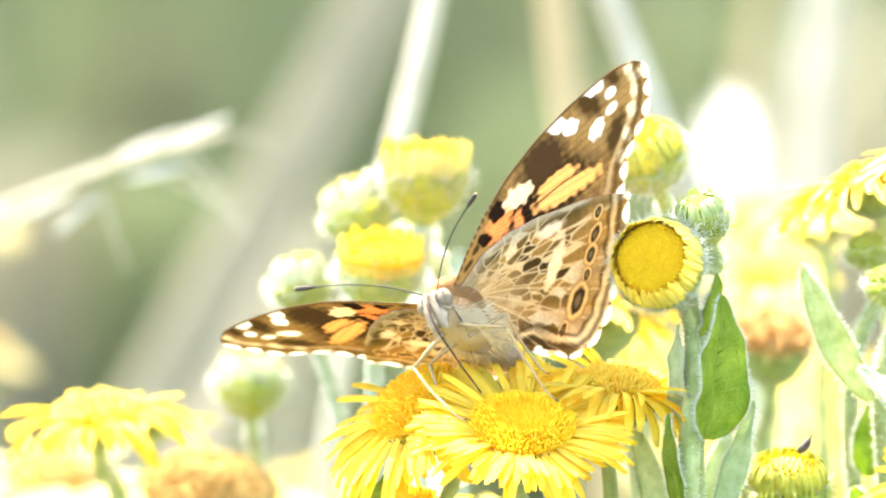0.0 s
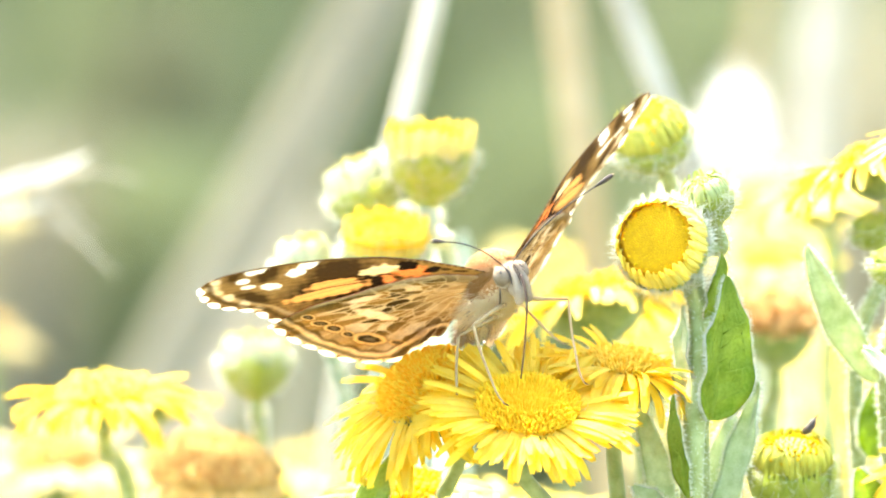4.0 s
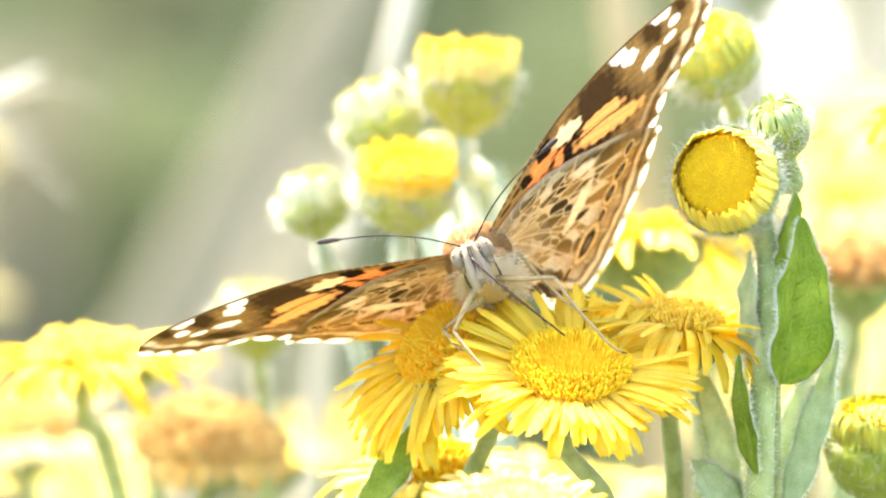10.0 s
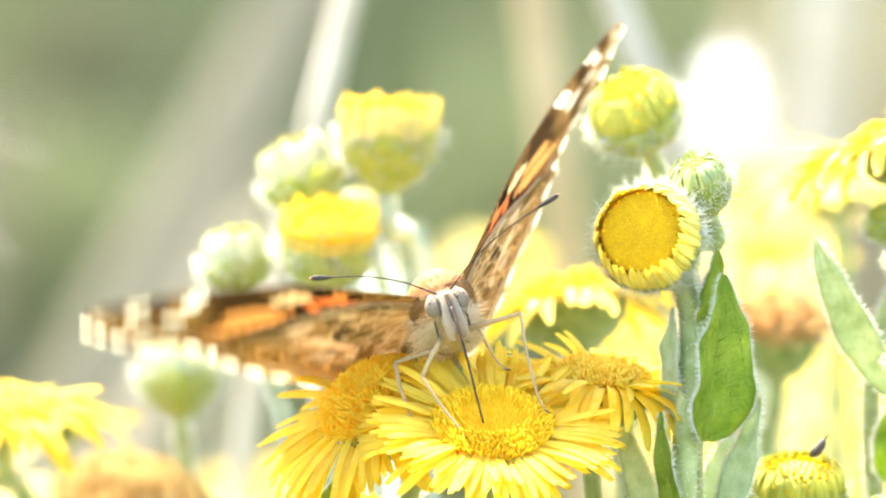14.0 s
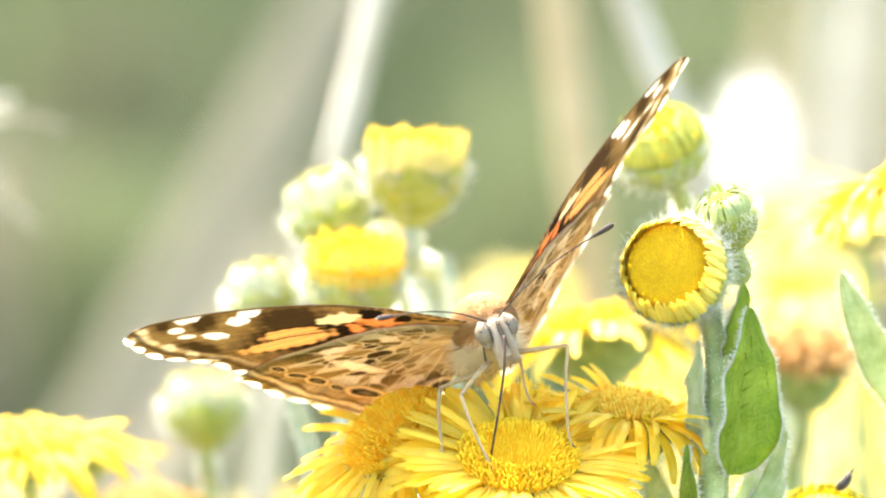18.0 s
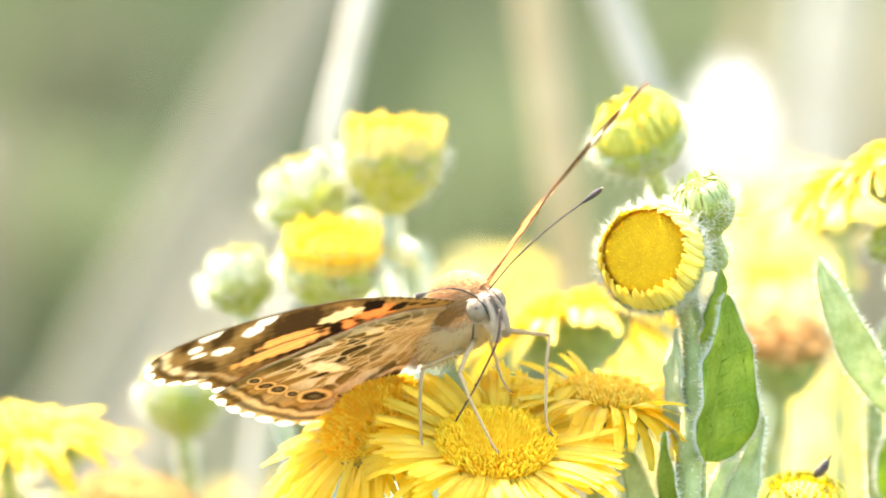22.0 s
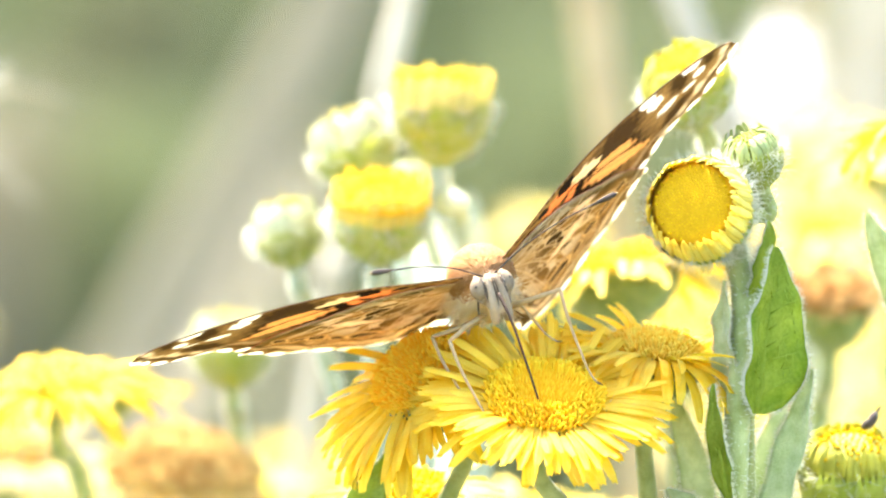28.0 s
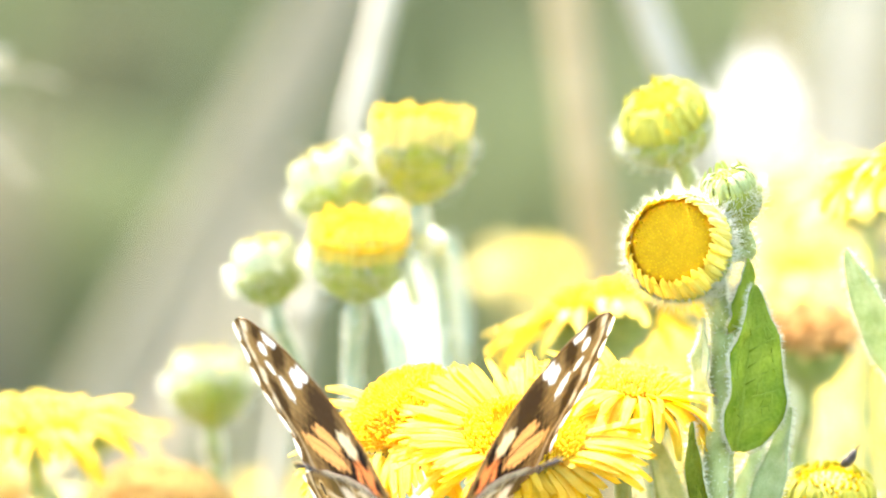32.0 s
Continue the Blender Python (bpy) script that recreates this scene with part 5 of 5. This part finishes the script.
        shape("club_tip", *scaled(ellipsoid(tuple(e + w * 1.6), 0.12, 0.12, 0.12, 8, 6)), LEG, ant, "pale club tip")
    line = glide([(0, 0, 0), (0.0, 1.0, -2.2), (0.0, 0.9, -6.0), (0, 0, -11.0)], 6)
    parts["tongue"] = shape("proboscis", *scaled(tube(line, [0.15 - 0.06 * i / len(line) for i in range(len(line))], 6)), TONGUE, ob, "thin brown feeding tube")
    parts["legs"] = []
    for hip, upper, lower, knee in LEGS:
        thigh = shape("upper_leg", *scaled(tube([(0, 0, 0.4), (0.1, 0, -upper * 0.4), (0, 0, -upper)], [0.32, 0.25, 0.18], 8)), LEG, ob, "slender cream upper leg")
        shin = shape("lower_leg", *scaled(tube(glide([(0, 0, 0), (0.25, 0, -lower * 0.3), (0.2, 0, -lower * 0.62), (0, 0, -lower * 0.9), (-0.35, 0, -lower)], 4), [0.18 - 0.006 * i for i in range(17)], 8)), LEG, ob, "slender cream lower leg")
        shape("claw", *scaled(tube([(-0.30, 0, -lower * 0.985), (-0.55, 0.1, -lower * 1.01), (-0.62, 0.25, -lower * 1.03)], [0.10, 0.07, 0.02], 6)), DARK, shin, "dark claw")
        parts["legs"].append((thigh, shin))
    return ob, parts


# hips on the body, lengths of the upper and lower leg, and where the knee stands out (mm)
LEGS = (((1.3, 2.2, -1.9), 4.6, 9.0, (1.0, 0.3, 0.5)), ((1.2, 0.2, -2.0), 4.6, 8.4, (1.0, -0.3, 0.5)), ((-1.3, 2.4, -1.9), 5.0, 9.4, (-1.0, 0.3, 0.6)), ((-1.2, 0.4, -2.0), 4.4, 8.0, (-0.7, -0.6, 0.3)))
# where the feet stand on the flowers (x, z, d), from the second given on, and where the tongue feeds (seconds, x, z, d)
FEET = (
    (0, ((-0.5, -15.7, -4.5), (-1.6, -15.2, -1.5), (9.1, -13.6, -2.5), (8.2, -10.8, 3.0))),
    (3.0, ((-0.5, -15.7, -4.5), (-1.6, -15.2, -1.5), (9.1, -13.6, -2.5), (8.2, -10.8, 3.0))),
    (3.5, ((3.3, -16.0, -4.5), (-1.5, -16.9, -1.5), (11.4, -13.6, -2.5), (9.5, -9.6, 3.0))),
    (9.3, ((3.3, -16.0, -4.5), (-1.5, -16.9, -1.5), (11.4, -13.6, -2.5), (9.5, -9.6, 3.0))),
    (9.75, ((1, -18.8, -5.5), (-0.9, -16.9, -3.5), (10.4, -14.9, -2.5), (6.8, -11.2, 3.0))),
    (11, ((0.9, -19.2, -5.5), (-0.9, -16.9, -3.5), (10.4, -14.9, -2.5), (6.8, -11.2, 3.0))),
    (13, ((4.9, -18.6, -5.5), (-0.9, -16.9, -3.5), (10.4, -14.9, -2.5), (6.8, -11.2, 3.0))),
    (18, ((4.1, -18.2, -5.5), (-0.9, -16.9, -3.5), (10.4, -14.9, -2.5), (6.8, -11.2, 3.0))),
    (18.4, ((1.1, -18.2, -5.5), (-0.9, -16.9, -3.5), (10.4, -14.9, -2.5), (6.8, -11.2, 3.0))),
    (21, ((0.9, -18.4, -5.5), (-0.9, -16.9, -3.5), (10.4, -14.9, -2.5), (6.8, -11.2, 3.0))),
    (21.5, ((6.3, -17.4, -5.5), (-0.9, -16.9, -3.5), (10.4, -14.9, -2.5), (6.8, -11.2, 3.0))),
    (22.6, ((6.3, -17.4, -5.5), (-0.9, -16.9, -3.5), (10.4, -14.9, -2.5), (6.8, -11.2, 3.0))),
    (23, ((1.2, -18.6, -5.5), (-0.9, -16.9, -3.5), (10.4, -14.9, -2.5), (6.8, -11.2, 3.0))),
    (32, ((1, -18.8, -5.5), (-0.9, -16.9, -3.5), (10.4, -14.9, -2.5), (6.8, -11.2, 3.0))),
)
SIP = (
    (2, 1.8, -13.2, -3.5),
    (6, 8.5, -10.2, -3.5),
    (7, 7.0, -11.8, -3.5),
    (13, 5.3, -15.8, -3.5),
    (24, 1.0, -14.4, -3.5),
    (28, 4.9, -15.4, -3.5),
)
butterfly, PARTS = make_butterfly()


def make_bee():
    ob = thing("bumblebee", Matrix.Identity(4), "dark brown furry bumblebee in flight", "insect")
    rng = random.Random(4)
    shape("body", *scaled(tube(glide([(0, 5, 0), (0, 3, 0.4), (0, 0, 0), (0, -4, -0.8), (0, -7, -2)], 4), [0.6, 1.4, 2.0, 2.4, 2.6, 2.7, 2.6, 2.5, 2.5, 2.7, 2.9, 3.0, 2.9, 2.6, 2.2, 1.5, 0.5], 14)), BEE, ob)
    shape("fur", *fur_on(rng, 500, (0, -1, 0), (2.7, 6, 2.7), 0.9), BEE, ob)["kind"] = "stuff"
    for s in (1, -1):
        g = [Vector((s * (1.5 + 8 * u), 1.5 - 2.5 * u + 1.6 * v * math.sin(math.pi * (0.15 + 0.8 * u)), 2.2 + 2.5 * u)) * MM for u in np.linspace(0, 1, 8) for v in (-1, -0.4, 0.4, 1)]
        g2 = [q + Vector((0, 0, 0.05 * MM)) for q in g]
        f = [(i * 4 + k, i * 4 + k + 1, i * 4 + k + 5, i * 4 + k + 4) for i in range(7) for k in range(3)]
        shape("wing", g + g2, f + [tuple(32 + v for v in q[::-1]) for q in f], BEE_WING, ob, "smoky see-through wing")
    return ob


bee = make_bee()
cam.data.dof.use_dof = True
cam.data.dof.focus_object = bpy.data.objects["fleabane_flower"]
cam.data.dof.aperture_fstop = 27

# seconds; the body's place (x, z, d); its turn to the side, nod and lean; how far the right and left wings are raised and twisted (degrees); whether it sits
FLIGHT = (
    (0, -0.5, -5.5, 2, -42, -27, -28, 24, 41, -8, -5, 1),
    (1.5, -1.9, -5.6, 2, -48, -27, -26, 22, 43, -8, -5, 1),
    (2, -1.2, -5.8, 2, -44, -29, -29, 25, 39, -10, -9, 1),
    (2.5, -0.2, -6.1, 2, -31, -26, -17, 9, 49, -11, -15, 1),
    (3, 0.9, -5.8, 2, -1, -22, -4, -8, 50, -4, 7, 1),
    (3.3, 1.6, -6.1, 2, -0, -25, -14, 7, 38, -10, -8, 1),
    (3.5, 2.3, -5.2, 2, 18, -28, -20, 24, 31, -9, 9, 1),
    (5.5, 2.5, -4.2, 2, 27, -33, -19, 11, 26, 3, 4, 1),
    (6, 2.5, -4.2, 2, 27, -33, -19, 11, 26, 3, 4, 1),
    (7, 2.3, -3.7, 2, 24, -30, -19, 10, 25, 6, 1, 1),
    (8, 2.5, -4.2, 2, 21, -27, -27, 12, 21, 4, -2, 1),
    (9, 2.9, -6.2, 2, 12, -20, -25, 12, 23, 5, -2, 1),
    (9.3, 2.9, -6.2, 2, 12, -20, -25, 12, 23, 5, -2, 1),
    (9.75, -1.8, -7.6, 2, -16, -21, -25, 11, 33, -7, 2, 1),
    (10, -1.8, -7.6, 2, -16, -21, -25, 11, 33, -7, 2, 1),
    (11, -1.7, -7.7, 2, -9, -14, -18, 3, 40, -3, 10, 1),
    (12, 0.5, -6.6, 2, -1, -17, -21, 10, 32, -3, 9, 1),
    (13, 2.0, -6.5, 2, 4, -19, -29, 11, 19, -1, -1, 1),
    (13.85, 2.0, -6.5, 2, 4, -19, -29, 11, 18, -1, -1, 1),
    (13.95, 1.7, -6.9, 2, -0, -22, -20, 4, 36, 0, 0, 1),
    (14, 1.7, -6.9, 2, -0, -22, -20, 20, 43, 0, 0, 1),
    (14.05, 1.7, -6.9, 2, -0, -22, -20, 36, 50, 0, 0, 1),
    (14.2, 2.1, -7.2, 2, 4, -17, -23, 40, 52, 1, 8, 1),
    (14.5, 2.1, -7.2, 2, 4, -17, -23, 40, 52, 1, 8, 1),
    (15, 2.2, -7.0, 2, 0, -16, -23, 34, 46, 3, 7, 1),
    (15.5, 2.2, -7.0, 2, 0, -16, -23, 34, 46, 3, 7, 1),
    (17.5, 3.1, -5.8, 2, 9, -16, -22, 24, 34, 7, 8, 1),
    (18, 3.1, -5.8, 2, 9, -16, -22, 24, 34, 7, 8, 1),
    (18.4, -0.7, -7.5, 2, -12, -21, -19, 11, 36, -9, -3, 1),
    (19, -0.7, -7.5, 2, -12, -21, -19, 11, 36, -9, -3, 1),
    (20, 1.4, -6.6, 2, 0, -21, -19, 13, 32, -3, -2, 1),
    (21, 2.1, -6.2, 2, 7, -20, -22, 12, 26, -0, 5, 1),
    (21.4, 2.7, -5.1, 2, 29, -20, -26, 20, 19, 8, 8, 1),
    (22, 2.7, -5.1, 2, 29, -20, -26, 20, 19, 8, 8, 1),
    (22.6, 2.7, -5.1, 2, 29, -20, -26, 20, 19, 8, 8, 1),
    (23, -0.2, -7.3, 2, -4, -18, -24, 18, 31, -2, -2, 1),
    (24, -1.2, -6.5, 2, -1, -18, -21, 8, 33, -2, 8, 1),
    (24.5, -1.2, -6.5, 2, -1, -18, -21, 8, 33, -2, 8, 1),
    (26.5, -2.1, -8.7, 2, -14, -14, -22, 0, 26, -9, -1, 1),
    (27, -1.2, -8.6, 2, -8, -11, -19, 7, 34, -2, 6, 1),
    (28, 0.3, -6.9, 2, 9, -11, -18, 7, 28, 2, 14, 1),
    (28.2, 0.3, -6.9, 2, 9, -11, -18, 7, 28, 2, 14, 1),
    (28.3, 0.8, -7.0, 2, 0, -15, -14, 72, 72, 0, 0, 0),
    (28.4, -3.6, 5.1, 8, 5, -12, -18, -8, -8, 0, 0, 0),
    (28.5, -6.7, 9.7, 8, 10, -15, -10, 68, 68, 0, 0, 0),
    (28.6, -7.2, 11.7, 8, -35, -15, -10, 58, 62, 0, 0, 0),
    (28.7, -12.3, 13.8, 8, -10, -15, -16, -8, -6, 0, 0, 0),
    (28.8, -18.4, 18.4, 8, -5, -15, -5, 65, 65, 0, 0, 0),
    (28.9, -22.9, 18.4, 8, 0, -15, 0, 0, 0, 0, 0, 0),
    (28.95, -21.6, 21.8, 8, 0, -22, 4, 35, 35, 0, 0, 0),
    (29, -20.8, 22.8, 8, 0, -25, 8, -12, -14, 0, 0, 0),
    (29.05, -21.7, 21.9, 8, 0, -22, 4, -45, -45, 0, 0, 0),
    (29.12, -25.2, 19.1, 8, 0, -15, 0, 35, 35, 0, 0, 0),
    (29.2, -23.4, 12.5, 8, 0, -15, 0, 55, 55, 0, 0, 0),
    (29.3, -21.4, 10.8, 8, 0, -30, 3, -12, -8, 0, 0, 0),
    (29.4, -18.7, 9.2, 8, 5, -15, 5, 65, 65, 0, 0, 0),
    (29.5, -12.9, 3.3, 8, 5, -20, 0, -20, -20, 0, 0, 0),
    (29.7, -7.6, -0.8, 8, 5, -15, 0, -28, -30, 0, 0, 0),
    (29.8, -7.6, 4.0, 8, 5, -15, 0, 35, 35, 0, 0, 0),
    (29.9, -7.3, 9.0, 8, 3, -15, 0, -12, -10, 0, 0, 0),
    (29.95, -5.8, 14.5, 8, 6, -15, 0, 25, 30, 0, 0, 0),
    (30, -3.6, 19.9, 8, 10, -15, 0, -26, -22, 0, 0, 0),
    (30.06, -0.1, 29.2, 8, 14, -13, 0, -65, -60, 0, 0, 0),
    (30.16, 4.9, 28.0, 8, 15, -10, 5, 20, 20, 0, 0, 0),
    (30.3, 7.0, 20.4, 8, 20, -10, 8, -5, -5, 0, 0, 0),
    (30.5, 18.4, -1.4, 8, 25, -8, 10, 42, 58, 0, 0, 0),
    (30.7, 20.1, -13.2, -24, 20, -15, 10, -20, -12, 0, 0, 0),
    (30.8, 12.4, -24.5, -24, 10, -20, 0, 40, 40, 0, 0, 0),
    (30.9, 6.7, -31.1, -24, 5, -20, 0, 72, 72, 0, 0, 0),
    (30.98, 5.6, -64.0, -24, 0, -20, 0, 60, 60, 0, 0, 0),
    (31.3, 1.5, -76.8, -24, 0, -20, 0, 60, 60, 0, 0, 0),
    (31.6, -1.8, -46.2, -24, 0, -25, 0, 62, 62, 0, 0, 0),
    (31.75, -2.7, -32.0, -24, 0, -35, 0, 64, 64, 0, 0, 0),
    (32, -2.8, -28.8, -24, 0, -36, -1, 62, 62, 0, 0, 0),
)


def body_pose(x, z, d, yaw, nod, lean):
    return PLAN @ Matrix.Translation(Vector((x, d, z)) * MM) @ pose(0, 0, 0, 0, 0, yaw) @ pose(0, 0, 0, nod) @ pose(0, 0, 0, 0, lean) @ Matrix(((-1, 0, 0, 0), (0, -1, 0, 0), (0, 0, 1, 0), (0, 0, 0, 1)))


def reach(hip, goal, side):
    """A pose at hip whose -z axis points to the goal, with x on the given side."""
    hip, goal = Vector(hip), Vector(goal)
    z = (hip - goal).normalized()
    x = Vector(side) - z * z.dot(Vector(side))
    x.normalize()
    y = z.cross(x)
    return Matrix(((x.x, y.x, z.x, hip.x), (x.y, y.y, z.y, hip.y), (x.z, y.z, z.z, hip.z), (0, 0, 0, 1)))


def motions():
    rows = [(r[0], body_pose(*r[1:7]), (r[7], r[9]), (r[8], r[10]), r[11]) for r in FLIGHT]
    walk(butterfly, [(t, m) for t, m, *_ in rows])
    for ob, side in PARTS["wings"]:
        walk(ob, [(t, pose(side * 1.6 * MM, 2.3 * MM, 1.5 * MM, right[1] if side > 0 else left[1], -right[0] if side > 0 else left[0])) for t, m, right, left, sits in rows])
    for i, (thigh, shin) in enumerate(PARTS["legs"]):
        hip, upper, lower, pole = LEGS[i]
        hip, up, down = Vector(hip) * MM, upper * MM, lower * MM
        high, low = [], []
        for t, m, right, left, sits in rows:
            if sits:
                goal = m.inverted() @ spot(*[np.interp(t, [q[0] for q in FEET], [q[1][i][k] for q in FEET]) for k in range(3)])
            else:
                goal = hip + Vector((hip.x * 0.6, -5.5 * MM, -3.5 * MM))
            way = goal - hip
            far = min(max(way.length, down - up + 0.0004), up + down - 0.0002)
            way.normalize()
            along = (up * up - down * down + far * far) / (2 * far)
            out = Vector(pole) - way * way.dot(Vector(pole))
            knee = hip + way * along + out.normalized() * math.sqrt(max(up * up - along * along, 0))
            high.append((t, reach(hip, knee, (1, 0.1, 0))))
            low.append((t, reach(knee, hip + way * far, (1, 0.1, 0))))
        walk(thigh, high)
        walk(shin, low)
    line = []
    for t, m, right, left, sits in rows:
        goal = m.inverted() @ spot(*[np.interp(t, [q[0] for q in SIP], [q[k] for q in SIP]) for k in (1, 2, 3)]) if sits else Vector((0, 12, -9)) * MM
        line.append((t, reach(Vector((0, 6.5, -0.9)) * MM, goal, (1, 0, 0))))
    walk(PARTS["tongue"], line)
    # the pale stalk leans over between six and eight seconds
    home = pale_stalk.matrix_basis.copy()
    sway = ((0, 0), (5.5, 0), (6.2, -0.06), (7, -0.25), (8, -0.4), (9.5, -0.36), (13, -0.30), (19, -0.38), (21, -0.28), (23, -0.18), (24, -0.22), (27, -0.13), (31, -0.25), (32, -0.25))
    walk(pale_stalk, [(t, home @ pose(0, 0, 0, 0, a)) for t, a in sway])
    # the tallest head of the cluster is blown a little to the side
    home = tall_head.matrix_basis.copy()
    walk(tall_head, [(t, Matrix.Translation((x * MM, 0, 0)) @ home) for t, x in ((0, 0), (9.2, 0), (10, 0.8), (32, 0.9))])
    # the grass ear sways in and out of view
    walk(ear, [(t, Matrix.Translation(at(x, z, 90)) @ pose(0, 0, 0, 0, turn)) for t, x, z, turn in EAR])
    walk(bee, [(t, Matrix.Translation(at(x, z, 60)) @ pose(0, 0, 0, nod, 0, 25)) for t, x, z, nod in BEE_WAY])


# seconds, the ear's tip (x, z) and its tilt
EAR = (
    (0, -25.5, 14.8, 0),
    (0.5, -29.5, 14.1, 0),
    (1, -32.2, 12.5, 0),
    (1.5, -31.9, 13.4, 0),
    (2, -33.4, 11.1, 0),
    (2.5, -34.9, 11.4, 0),
    (3, -40.8, 9.8, 0),
    (3.5, -38.3, 9.8, 0),
    (4.5, -45.5, 7.3, 0),
    (5.5, -52.5, 6.3, 0),
    (8, -52.5, 6.7, 0),
    (9.5, -51.2, 4.6, 0),
    (10.3, -39.2, 12.3, 0),
    (10.6, -45.3, 11.3, 0),
    (11, -40.6, 11.9, 0),
    (11.5, -39.6, 13.6, 0),
    (12, -35.0, 15.0, 0),
    (12.5, -38.4, 12.8, 0),
    (13, -38.1, 9.5, 0),
    (14, -40.7, 9.8, 0),
    (15.5, -44.0, 13.9, 0),
    (17.5, -43.6, 13.2, 0),
    (18, -41.0, 15.5, 0),
    (19, -42.0, 9.6, 0),
    (19.5, -39.3, 12.8, 0),
    (20, -39.6, 13.4, 0),
    (20.5, -29.3, 13.6, 0),
    (21, -38.2, 12.7, 0),
    (21.5, -42.8, 13.1, 0),
    (24, -47.7, 6.3, 0),
    (26, -45.8, 9.2, 0),
    (26.5, -43.4, 10.9, 0),
    (27, -39.8, 15.6, 0),
    (27.5, -40.1, 13.7, 0),
    (28, -43.8, 12.5, 0),
    (29, -43.9, 11.3, 0),
    (30, -44.1, 10.6, 0),
    (30.5, -43.5, 13.6, 0),
    (31, -36.8, 19.6, 0),
    (31.5, -41.3, 17.5, 0),
    (32, -41.9, 17.5, 0),
)
# seconds, the bee's place and its nod
BEE_WAY = (
    (0, 31.1, 52.7, 0),
    (28, 25.7, 35.7, 0),
    (28.3, 22.9, 20.8, -10),
    (28.4, 17.4, 20.5, -20),
    (28.5, 10.6, 19.9, -35),
    (28.6, 9.1, 18.9, -45),
    (28.8, 3.5, 10.9, -70),
    (28.9, 1.8, 4.7, -70),
    (29, 1.4, 0.5, -70),
    (29.1, 1.4, -3.4, -70),
    (29.4, 1.9, -11.1, -60),
    (30, 2.8, -29.0, -30),
    (32, 4.4, -38.2, 0),
)
motions()
